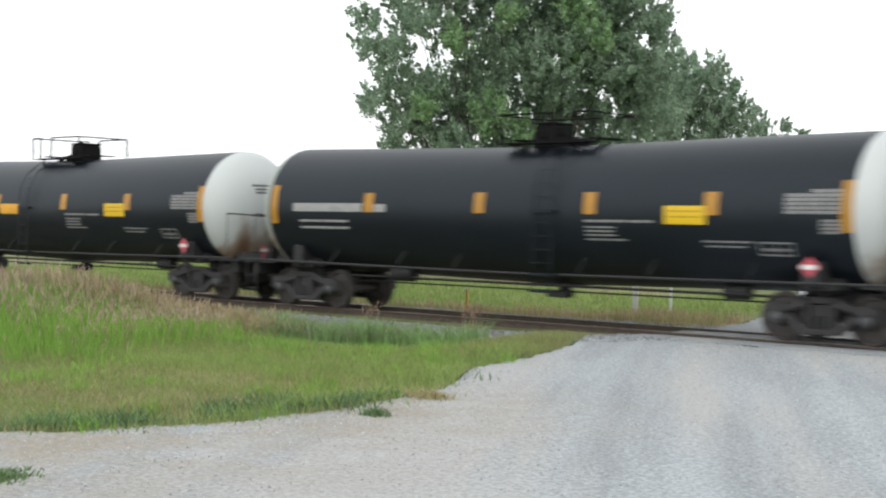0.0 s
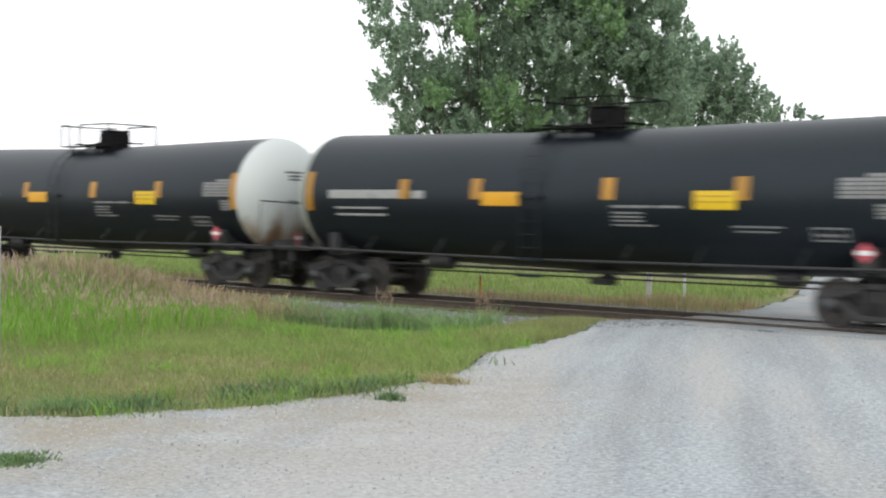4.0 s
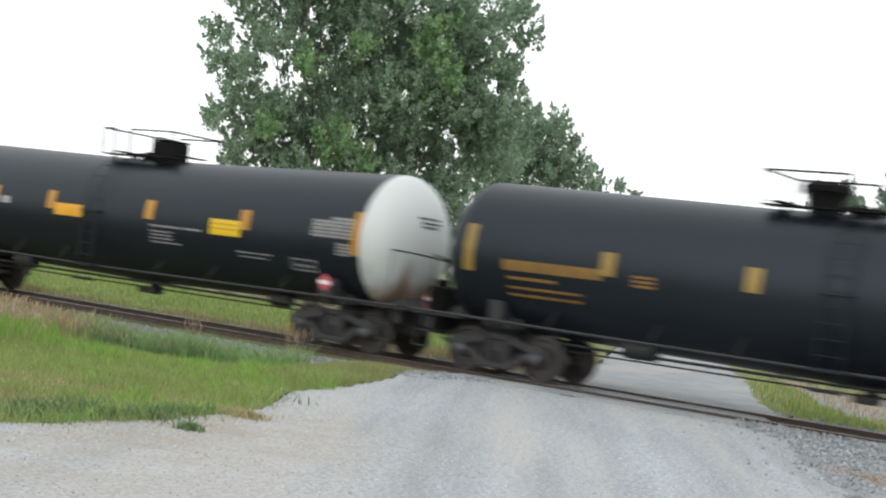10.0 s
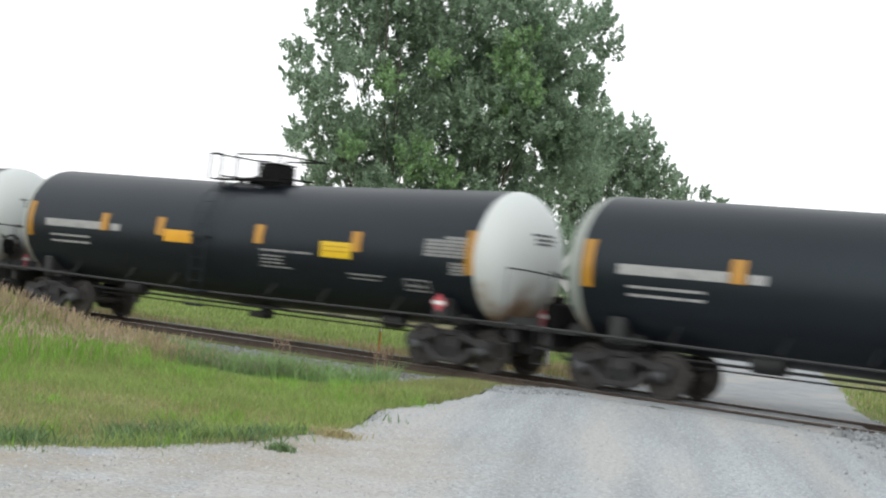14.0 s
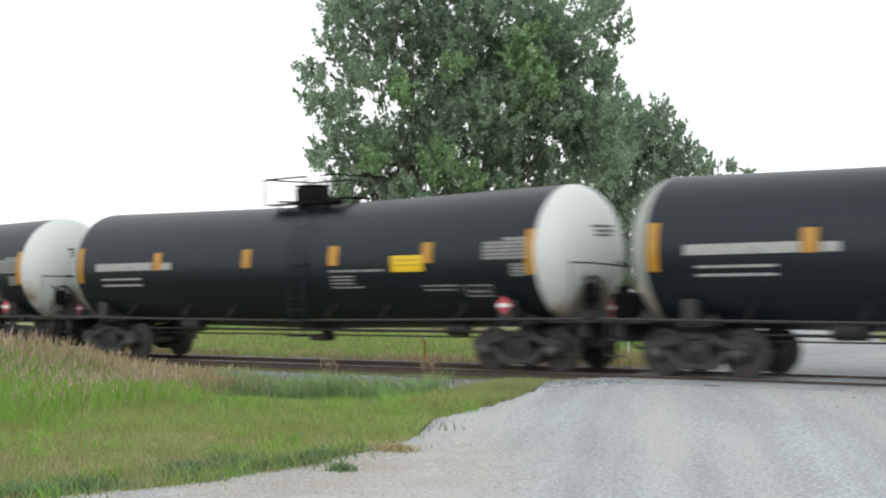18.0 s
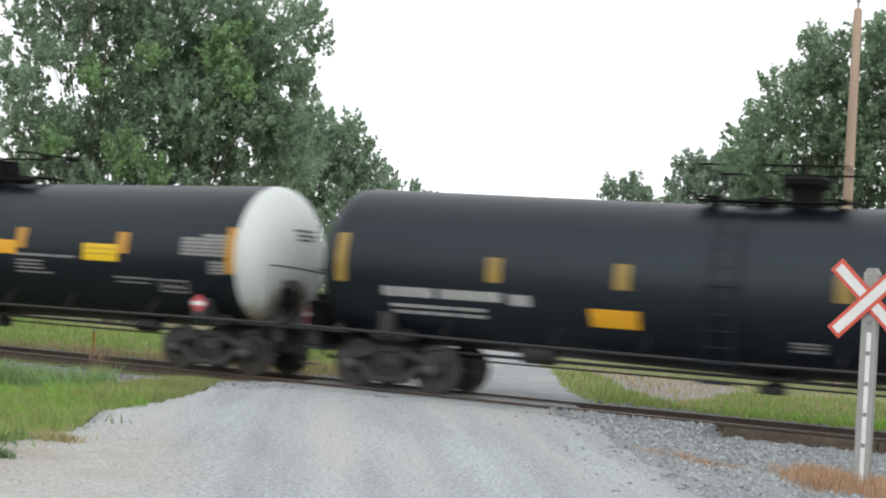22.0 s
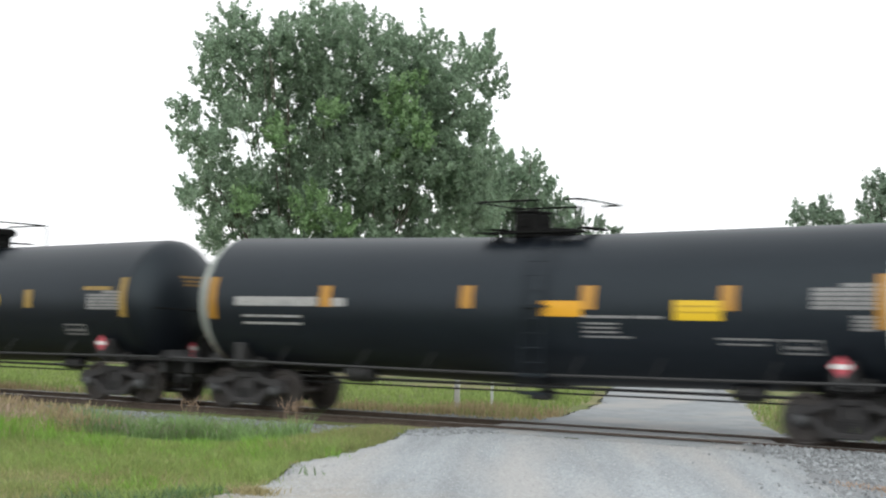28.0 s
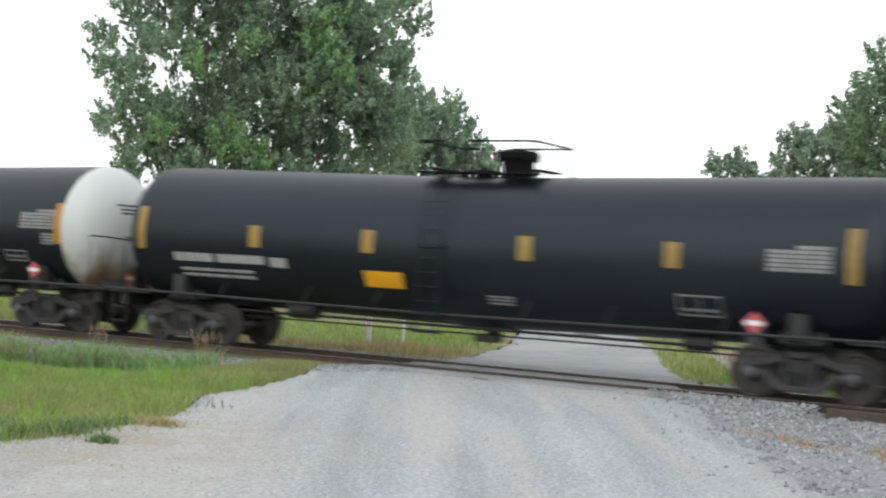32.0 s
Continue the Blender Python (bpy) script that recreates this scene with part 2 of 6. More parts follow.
stone_grey = material("stone_grey", (0.27, 0.285, 0.295), (0.18, 0.19, 0.20), rough=0.85, scale=12.0, fine=50.0, bump=0.3, island=0.36)
stone_pale = material("stone_pale", (0.41, 0.42, 0.425), (0.33, 0.34, 0.345), rough=0.9, scale=12.0, fine=50.0, bump=0.3, island=0.30)
soil_grass = material("grass_ground", (0.131, 0.154, 0.0423), (0.0924, 0.108, 0.0323), rough=1.0, scale=1.5, fine=30.0, bump=0.5, second=(0.2, 0.173, 0.0886), second_scale=0.22)
crop_field = material("crop_field", (0.354, 0.323, 0.208), (0.277, 0.254, 0.162), rough=1.0, scale=0.5, fine=6.0, bump=0.4)
blade_green = material("blade_green", (0.30, 0.325, 0.125), (0.195, 0.23, 0.08), rough=0.7, scale=0.35, fine=3.0, bump=0.0, island=0.3, through_light=0.4)
blade_bright = material("blade_bright", (0.285, 0.365, 0.11), (0.19, 0.27, 0.075), rough=0.7, scale=0.5, fine=3.0, bump=0.0, island=0.3, through_light=0.4)
blade_straw = material("blade_straw", (0.41, 0.36, 0.195), (0.295, 0.26, 0.13), rough=0.85, scale=0.6, fine=3.0, bump=0.0, island=0.3, through_light=0.3)
blade_dry = material("blade_dry", (0.447, 0.361, 0.224), (0.327, 0.254, 0.146), rough=0.85, scale=0.6, fine=3.0, bump=0.0, island=0.3, through_light=0.3)
weed_grey = material("weed_grey", (0.225, 0.345, 0.13), (0.155, 0.24, 0.095), rough=0.8, scale=0.9, fine=3.0, bump=0.0, island=0.35, through_light=0.3)
blade_lush = material("blade_lush", (0.25, 0.43, 0.070), (0.17, 0.32, 0.048), rough=0.7, scale=0.5, fine=3.0, bump=0.0, island=0.3, through_light=0.4)
stalk_grey = material("stalk_grey", (0.36, 0.315, 0.265), (0.26, 0.225, 0.185), rough=0.9, scale=1.0, fine=5.0, bump=0.0, island=0.3, through_light=0.2)
stalk_pink = material("stalk_pink", (0.44, 0.345, 0.27), (0.33, 0.25, 0.19), rough=0.9, scale=1.0, fine=5.0, bump=0.0, island=0.3, through_light=0.2)
bark = material("bark", (0.131, 0.112, 0.0924), (0.0577, 0.0462, 0.0385), rough=0.95, scale=3.0, fine=18.0, bump=0.6, stretch=(1, 1, 0.3))
leaf_dark = material("leaf_dark", (0.325, 0.424, 0.304), (0.224, 0.313, 0.218), rough=0.5, scale=0.35, fine=1.4, bump=0.0, island=0.3, through_light=0.60)
leaf_deep = material("leaf_deep", (0.27, 0.365, 0.24), (0.18, 0.26, 0.17), rough=0.5, scale=0.35, fine=1.4, bump=0.0, island=0.3, through_light=0.55)
leaf_fresh = material("leaf_fresh", (0.335, 0.485, 0.255), (0.25, 0.375, 0.19), rough=0.5, scale=0.4, fine=1.4, bump=0.0, island=0.3, through_light=0.60)
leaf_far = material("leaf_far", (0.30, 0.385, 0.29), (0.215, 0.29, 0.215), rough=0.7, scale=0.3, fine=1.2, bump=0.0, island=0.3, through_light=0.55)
# Distance haze is put into this leaf colour as a paler blue-green.
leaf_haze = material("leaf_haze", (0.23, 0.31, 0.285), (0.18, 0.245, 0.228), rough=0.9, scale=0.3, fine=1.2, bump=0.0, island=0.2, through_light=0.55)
rail_steel = material("rail_steel", (0.0886, 0.0655, 0.0524), (0.0423, 0.0293, 0.0231), rough=0.8, metal=0.1, scale=3.0, fine=30.0)
rail_shine = material("rail_head", (0.262, 0.254, 0.254), (0.185, 0.181, 0.177), rough=0.3, metal=0.9, scale=3.0, fine=20.0, bump=0.02, stretch=(0.1, 6, 1))
tie_wood = material("tie_wood", (0.0847, 0.0655, 0.0501), (0.0385, 0.0293, 0.0231), rough=0.95, scale=3.0, fine=25.0, bump=0.5, stretch=(1, 0.2, 1), per_object=0.3)
pole_wood = material("pole_wood", (0.40, 0.30, 0.235), (0.25, 0.18, 0.14), rough=0.9, scale=2.0, fine=20.0, bump=0.4, stretch=(1, 1, 0.08))
post_wood = material("post_wood", (0.308, 0.308, 0.3), (0.2, 0.2, 0.193), rough=0.85, scale=3.0, fine=25.0, bump=0.4, stretch=(1, 1, 0.1))
white_board = material("white_board", (0.554, 0.554, 0.539), (0.4, 0.4, 0.385), rough=0.7, scale=4.0, fine=30.0)
sign_metal = material("sign_back_metal", (0.56, 0.58, 0.59), (0.46, 0.48, 0.49), rough=0.6, scale=4.0)
navy_panel = material("navy_panel", (0.0169, 0.0347, 0.0809), (0.0123, 0.0246, 0.0616), rough=0.5, scale=4.0, bump=0.02)
sign_white = material("sign_white", (0.57, 0.593, 0.616), (0.508, 0.531, 0.554), rough=0.5, scale=3.0, bump=0.02)
border_red = material("sign_border_red", (0.52, 0.075, 0.045), (0.42, 0.06, 0.035), rough=0.45, scale=4.0, bump=0.02)
sign_red = material("sign_red", (0.385, 0.0347, 0.0462), (0.323, 0.027, 0.0385), rough=0.5, scale=4.0, bump=0.02)
stake_orange = material("stake_orange", (0.62, 0.30, 0.08), (0.48, 0.22, 0.06), rough=0.7, scale=6.0)

# ---- mesh helpers ----


class Shape:
    """Collects vertices and faces of one part."""

    def __init__(self):
        self.v, self.f = [], []

    def add(self, verts, faces):
        n = len(self.v)
        self.v += [tuple(p) for p in verts]
        self.f += [tuple(n + i for i in face) for face in faces]
        return self

    def box(self, x, y, z, sx, sy, sz, rot=None, edge=0.0):
        """A block round (x, y, z), with chamfered edges if edge is given."""
        hx, hy, hz = sx / 2, sy / 2, sz / 2
        if not edge:
            pts = [(i * hx, j * hy, k * hz) for i in (-1, 1) for j in (-1, 1) for k in (-1, 1)]
            faces = [(0, 1, 3, 2), (4, 6, 7, 5), (0, 4, 5, 1), (2, 3, 7, 6), (0, 2, 6, 4), (1, 5, 7, 3)]
        else:
            e = edge
            ring = [(-hx + e, -hy), (hx - e, -hy), (hx, -hy + e), (hx, hy - e), (hx - e, hy), (-hx + e, hy), (-hx, hy - e), (-hx, -hy + e)]
            inner = [(px * (1 - e / hx), py * (1 - e / hy)) for px, py in ring]
            pts = [(*p, -hz) for p in inner] + [(*p, -hz + e) for p in ring] + [(*p, hz - e) for p in ring] + [(*p, hz) for p in inner]
            faces = [tuple(range(7, -1, -1)), tuple(range(24, 32))]
            for k in range(3):
                faces += [(k * 8 + i, k * 8 + (i + 1) % 8, k * 8 + 8 + (i + 1) % 8, k * 8 + 8 + i) for i in range(8)]
        if rot:
            pts = [rot @ Vector(p) for p in pts]
        return self.add([(p[0] + x, p[1] + y, p[2] + z) for p in pts], faces)

    def prism(self, outline, y0, y1):
        """A profile in x and z, pushed from y0 to y1."""
        n = len(outline)
        pts = [(a, y0, b) for a, b in outline] + [(a, y1, b) for a, b in outline]
        faces = [tuple(range(n)), tuple(range(2 * n - 1, n - 1, -1))]
        faces += [((i + 1) % n, i, n + i, n + (i + 1) % n) for i in range(n)]
        return self.add(pts, faces)

    def tube(self, path, radius, sides=6, closed=False):
        """A round bar along a path."""
        path = [Vector(p) for p in path]
        rings = []
        for i, p in enumerate(path):
            if closed:
                way = path[(i + 1) % len(path)] - path[i - 1]
            else:
                way = path[min(i + 1, len(path) - 1)] - path[max(i - 1, 0)]
            way.normalize()
            side = way.cross(Vector((0, 0, 1)) if abs(way.z) < 0.9 else Vector((1, 0, 0))).normalized()
            up = side.cross(way)
            r = radius[i] if isinstance(radius, (list, tuple)) else radius
            rings.append([p + side * (r * math.cos(a)) + up * (r * math.sin(a)) for a in (2 * math.pi * k / sides for k in range(sides))])
        pts = [q for ring in rings for q in ring]
        faces = []
        count = len(path)
        for i in range(count if closed else count - 1):
            j = (i + 1) % count
            faces += [(i * sides + k, i * sides + (k + 1) % sides, j * sides + (k + 1) % sides, j * sides + k) for k in range(sides)]
        if not closed:
            faces += [tuple(range(sides - 1, -1, -1)), tuple((count - 1) * sides + k for k in range(sides))]
        return self.add(pts, faces)

    def lathe(self, profile, axis="y", sides=24, origin=(0, 0, 0)):
        """Turns a profile of (along, radius) round an axis."""
        pts, faces = [], []
        for along, radius in profile:
            for k in range(sides):
                a = 2 * math.pi * k / sides
                c, s = radius * math.cos(a), radius * math.sin(a)
                p = {"x": (along, c, s), "y": (s, along, c), "z": (c, s, along)}[axis]
                pts.append(tuple(p[i] + origin[i] for i in range(3)))
        for i in range(len(profile) - 1):
            faces += [(i * sides + k, i * sides + (k + 1) % sides, (i + 1) * sides + (k + 1) % sides, (i + 1) * sides + k) for k in range(sides)]
        faces += [tuple(range(sides - 1, -1, -1)), tuple((len(profile) - 1) * sides + k for k in range(sides))]
        return self.add(pts, faces)

    def mesh(self, name, mat, smooth=0.0):
        data = bpy.data.meshes.new(name)
        data.from_pydata(self.v, [], self.f)
        bm = bmesh.new()
        bm.from_mesh(data)
        bmesh.ops.recalc_face_normals(bm, faces=bm.faces)
        if smooth:
            for face in bm.faces:
                face.smooth = True
            for line in bm.edges:
                if len(line.link_faces) == 2 and line.calc_face_angle(0) > radians(smooth):
                    line.smooth = False
        bm.to_mesh(data)
        bm.free()
        data.materials.append(mat)
        return data


def part(name, shape, mat, parent=None, label="", at=(0, 0, 0), smooth=0.0):
    """One mesh object, under a thing or a part if parent is given."""
    data = shape if isinstance(shape, bpy.types.Mesh) else shape.mesh(name, mat, smooth)
    ob = new(name, data)
    ob.location = at
    if parent:
        ob.parent = parent
    if label:
        tagged(ob, label)
    return ob


def cloud_mesh(name, verts, faces, mat, smooth=False):
    """A mesh from numpy arrays, for leaves, blades and stones."""
    data = bpy.data.meshes.new(name)
    data.from_pydata(verts.reshape(-1, 3).tolist(), [], faces.tolist())
    data.materials.append(mat)
    if smooth:
        data.polygons.foreach_set("use_smooth", np.ones(len(data.polygons), bool))
    return data


rng = np.random.default_rng(11)


def inside(poly, px, py):
    """Which of the points lie in a polygon."""
    hit = np.zeros(len(px), bool)
    n = len(poly)
    for i in range(n):
        (x0, y0), (x1, y1) = poly[i], poly[(i + 1) % n]
        cross = ((y0 > py) != (y1 > py)) & (px < (x1 - x0) * (py - y0) / (y1 - y0 + 1e-12) + x0)
        hit ^= cross
    return hit


def bell(v, mid, wide):
    return np.exp(-((v - mid) / wide) ** 2)


def ease(v, a, b):
    k = np.clip((v - a) / (b - a), 0, 1)
    return k * k * (3 - 2 * k)


# ---- ground, roads, track ----
NEAR_ROAD = [(-15.41, -2.20), (-15.40, -3.30), (-14.36, -5.37), (-13.58, -7.70), (-13.11, -9.35), (-11.85, -11.29), (-11.53, -12.64), (-11.19, -13.81), (-11.26, -15.13),
             (-11.61, -16.29), (-12.16, -17.46), (-14.68, -19.73), (-22.12, -23.69), (-60.0, -34.0), (-60.0, -60.0), (30.0, -60.0), (6.68, -21.01), (-2.01, -13.85),
             (-4.05, -10.35), (-5.70, -7.36), (-7.73, -3.36), (-8.92, -2.20)]
FAR_ROAD = [(-15.41, -2.20), (-8.92, -2.20), (-9.44, 0.50), (-10.02, 2.20), (-12.19, 6.51), (-13.74, 10.19), (-15.81, 14.54), (-19.52, 22.19), (-42.0, 70.0), (-75.0, 140.0), (-82.0, 140.0),
            (-47.5, 70.0), (-23.52, 21.76), (-19.17, 12.27), (-17.80, 9.49), (-15.99, 4.18), (-15.36, 1.90)]


def ground_height(x, y):
    """Height of the soil: flat land, a ditch along each side of the track."""
    x, y = np.asarray(x, float), np.asarray(y, float)
    left = ease(-x, 15.5, 19.0)
    right = ease(x, -8.5, -4.5)
    z = -0.12 + 0 * x
    z = z - 0.42 * bell(y, -4.6, 2.4) * (left + 0.55 * right)
    aside = ease(np.abs(x + 12.4 + 0.42 * y), 3.4, 7.0)
    z = z - (0.22 * ease(y, 2.0, 6.0) + 0.10 * bell(y, 5.0, 2.0)) * aside
    z = z + 0.30 * left * bell(y, -11.0, 4.0) * ease(-x, 17, 24)
    z = z - 0.35 * ease(x, -9.4, -8.6) * (1 - ease(-y, 1.6, 2.6)) * (1 - ease(y, 0.9, 1.6))
    z = z + 0.025 * np.sin(0.9 * x + 0.6 * y) * np.sin(0.7 * y - 0.4 * x + 1) * ease(np.abs(y), 2.5, 5)
    far = np.hypot(x + 10, y)
    return z - 0.3 * ease(far, 90, 400)


def graded(lo, hi, fine_lo, fine_hi, step, grow=1.25):
    vals = list(np.arange(fine_lo, fine_hi + 1e-6, step))
    d, v = step, fine_lo
    while v > lo:
        d *= grow
        v -= d
        vals.insert(0, max(v, lo))
    d, v = step, fine_hi
    while v < hi:
        d *= grow
        v += d
        vals.append(min(v, hi))
    return np.array(vals)


def sheet(name, xs, ys, height, mat):
    gx, gy = np.meshgrid(xs, ys)
    verts = np.stack([gx, gy, height(gx, gy)], -1).reshape(-1, 3)
    w = len(xs)
    i = (np.arange(len(ys) - 1)[:, None] * w + np.arange(w - 1)[None, :]).ravel()
    return cloud_mesh(name, verts, np.stack([i, i + 1, i + w + 1, i + w], 1), mat, True)


ground = new("ground", sheet("ground", graded(-2400, 2400, -46, 6, 0.5), graded(-2400, 2400, -24, 24, 0.5), ground_height, soil_grass))
tagged(ground, "flat grassy land with shallow ditches along the track", "ground", kind="structure")


def road_height(x, y):
    x, y = np.asarray(x, float), np.asarray(y, float)
    z = -0.022 - 0.03 * ease(np.abs(y), 1.6, 6.0)
    rut = 0.012 * np.sin(2.1 * (x + 0.42 * y)) + 0.008 * np.sin(5.3 * x + 1.3 * y) * np.sin(1.7 * y)
    groove = 0.035 * ease(np.abs(y), 0.40, 0.62) * (1 - ease(np.abs(y), 0.95, 1.25))
    return z + rut * ease(np.abs(y), 2.0, 4.0) - groove


def road_piece(name, poly, step, mat=None, height=road_height):
    """A gravel surface inside a polygon; its edge is ragged and falls below the soil."""
    xs = [p[0] for p in poly]
    ys = [p[1] for p in poly]
    gx, gy = np.meshgrid(np.arange(max(min(xs), -62), min(max(xs), 30) + step, step), np.arange(min(ys), max(ys) + step, step))
    w = gx.shape[1]
    jx = gx + rng.uniform(-0.3, 0.3, gx.shape) * step
    jy = gy + rng.uniform(-0.3, 0.3, gy.shape) * step
    keep = inside(poly, jx.ravel(), jy.ravel()).reshape(gx.shape)
    solid = keep.copy()
    solid[1:] |= keep[:-1]
    solid[:-1] |= keep[1:]
    solid[:, 1:] |= keep[:, :-1]
    solid[:, :-1] |= keep[:, 1:]
    z = np.where(keep, height(jx, jy), ground_height(jx, jy) - 0.03)
    i = (np.arange(gx.shape[0] - 1)[:, None] * w + np.arange(w - 1)[None, :])
    ok = solid[:-1, :-1] & solid[1:, :-1] & solid[:-1, 1:] & solid[1:, 1:]
    i = i[ok]
    data = cloud_mesh(name, np.stack([jx, jy, z], -1), np.stack([i, i + 1, i + w + 1, i + w], 1), mat or gravel, True)
    bm = bmesh.new()
    bm.from_mesh(data)
    bmesh.ops.delete(bm, geom=[v for v in bm.verts if not v.link_faces], context="VERTS")
    bm.to_mesh(data)
    bm.free()
    return new(name, data)


road = road_piece("road", NEAR_ROAD, 0.22)
tagged(road, "pale grey gravel road widening before the level crossing", "road", kind="structure")
road_far = road_piece("road_beyond", FAR_ROAD, 0.3, shaded_gravel)
road_far.location.z = -0.004
tagged(road_far, "pale grey gravel road beyond the crossing, shade in its colour", "road", kind="structure")

FIELD = [(-80, 34), (-60, 25), (-44, 30), (-31, 34), (-40, 60), (-90, 150), (-500, 500), (-900, 200), (-200, 40)]
field_shape = Shape().add([(x, y, float(ground_height(x, y)) + 0.05) for x, y in FIELD], [tuple(range(len(FIELD)))])
tagged(part("field", field_shape, crop_field), "pale yellow ripening crop field in the distance", "field", kind="structure")


def bed_height(x, y):
    edge = np.abs(y)
    return np.where(edge < 1.75, -0.215, -0.215 - 0.36 * np.clip((edge - 1.75) / 1.35, 0, 1)) + 0.012 * np.sin(17 * x + 5 * y) * np.sin(13 * y)


bed_ys = np.array([-3.3, -3.0, -2.6, -2.2, -1.9, -1.7, -1.3, -0.9, -0.45, 0, 0.45, 0.9, 1.3, 1.7, 1.9, 2.2, 2.6, 3.0, 3.3])
for name, x0, x1 in (("ballast_bed_west", -240, -15.6), ("ballast_bed_east", -9.4, 140)):
    bed = new(name, sheet(name, graded(x0, x1, max(x0, -60), min(x1, 12), 0.5), bed_ys, bed_height, ballast_rock))
    tagged(bed, "crushed grey stone ballast under the railway track", "ballast", kind="structure")

RAIL = [(-0.068, -0.172), (0.068, -0.172), (0.068, -0.160), (0.014, -0.142), (0.011, -0.055), (0.036, -0.042), (0.036, -0.006), (-0.036, -0.006), (-0.036, -0.042), (-0.011, -0.055), (-0.014, -0.142), (-0.068, -0.160)]
for y in (-0.753, 0.753):
    rail = tagged(new("rail"), "rusty steel rail with a polished running surface", "rail", "rails of the track", "structure")
    rail.location = (0, y, 0)
    n = len(RAIL)
    xs = [-240 + 10 * i for i in range(39)]
    body = Shape().add([(x, a, b) for x in xs for a, b in RAIL], [(i * n + k, i * n + (k + 1) % n, (i + 1) * n + (k + 1) % n, (i + 1) * n + k) for i in range(len(xs) - 1) for k in range(n)])
    part("rail_web", body, rail_steel, rail)
    part("running_surface", Shape().box(-50, 0, -0.003, 380, 0.06, 0.006), rail_shine, rail, "polished steel running surface")

track_ties = tagged(new("railway_ties"), "row of weathered wooden railway ties in the ballast", "ties", kind="structure")
tie_mesh = Shape().box(0, 0, 0, 0.23, 2.6, 0.18, edge=0.015).mesh("tie", tie_wood)
for i in range(170):
    x = -78 + 0.52 * i
    if -15.4 < x < -9.6:
        continue
    tie = part("tie", tie_mesh, tie_wood, track_ties)
    tie.location = (x + rng.uniform(-0.03, 0.03), rng.uniform(-0.05, 0.05), -0.262 + rng.uniform(-0.012, 0.012))
    tie.rotation_euler.z = rng.uniform(-0.02, 0.02)

# ---- tank cars ----
PITCH = 18.06            # length of one car over its couplers
R, ZC, SAG, END = 1.52, 2.456, 0.12, 7.72
BOGIE, AXLE, WHEEL = 6.905, 0.89, 0.457


def axis_height(u):
    return ZC - SAG * max(0.0, 1 - abs(u) / END)


def skin(u, z, off=0.0):
    """A point on the near side of the tank at length u and height z."""
    s = max(-1.0, min(1.0, (z - axis_height(u)) / R))
    a = math.asin(s)
    return (u, -(R + off) * math.cos(a), axis_height(u) + (R + off) * math.sin(a))


def sheet_on_tank(shape, u0, u1, z0, z1, thick=0.008, slant=0.0):
    """A thin plate or painted block that follows the tank's curve."""
    nu, nz = 2, 4
    top, base = [], []
    for i in range(nu + 1):
        for k in range(nz + 1):
            z = z0 + (z1 - z0) * k / nz
            u = u0 + (u1 - u0) * i / nu + slant * (k / nz - 0.5)
            top.append(skin(u, z, thick))
            base.append(skin(u, z, -0.01))
    m = nz + 1
    n = len(top)
    faces = [(i * m + k, (i + 1) * m + k, (i + 1) * m + k + 1, i * m + k + 1) for i in range(nu) for k in range(nz)]
    rim = [i * m for i in range(nu + 1)] + [nu * m + k for k in range(1, m)] + [i * m + nz for i in range(nu - 1, -1, -1)] + [k for k in range(nz - 1, 0, -1)]
    faces += [(rim[i], rim[(i + 1) % len(rim)], n + rim[(i + 1) % len(rim)], n + rim[i]) for i in range(len(rim))]
    return shape.add(top + base, faces)


def bars_on_tank(shape, u0, u1, z0, z1, sizes, gap=0.05, thick=0.005):
    """Lettering too far off to read, as plain bars of its size."""
    total = sum(sizes) + gap * (len(sizes) - 1)
    u = u0
    for s in sizes:
        w = s * (u1 - u0) / total
        sheet_on_tank(shape, u, u + w, z0, z1, thick)
        u += w + gap * (u1 - u0) / total
    return shape


def tank_shell():
    sides, us = 48, [-END, -END + 0.02, -5.2, -2.6, -0.03, 0.03, 2.6, 5.2, END - 0.02, END]
    shape = Shape()
    pts = []
    for u in us:
        for k in range(sides):
            a = 2 * math.pi * k / sides
            pts.append((u, R * math.cos(a), axis_height(u) + R * math.sin(a)))
    faces = [(i * sides + k, i * sides + (k + 1) % sides, (i + 1) * sides + (k + 1) % sides, (i + 1) * sides + k) for i in range(len(us) - 1) for k in range(sides)]
    shape.add(pts, faces)
    return shape.mesh("shell", tank_black, 30)


def tank_head(side):
    """A domed end: painted edge of the shell, then half an ellipsoid."""
    edge = 0.02
    profile = [(0.0, R), (edge, R)] + [(edge + 0.76 * math.sin(a), R * math.cos(a)) for a in (math.pi / 2 * k / 10 for k in range(1, 10))] + [(edge + 0.76, 0.02)]
    shape = Shape()
    shape.lathe([(side * (END + p), r) for p, r in profile], "x", 40, (0, 0, ZC))
    return shape


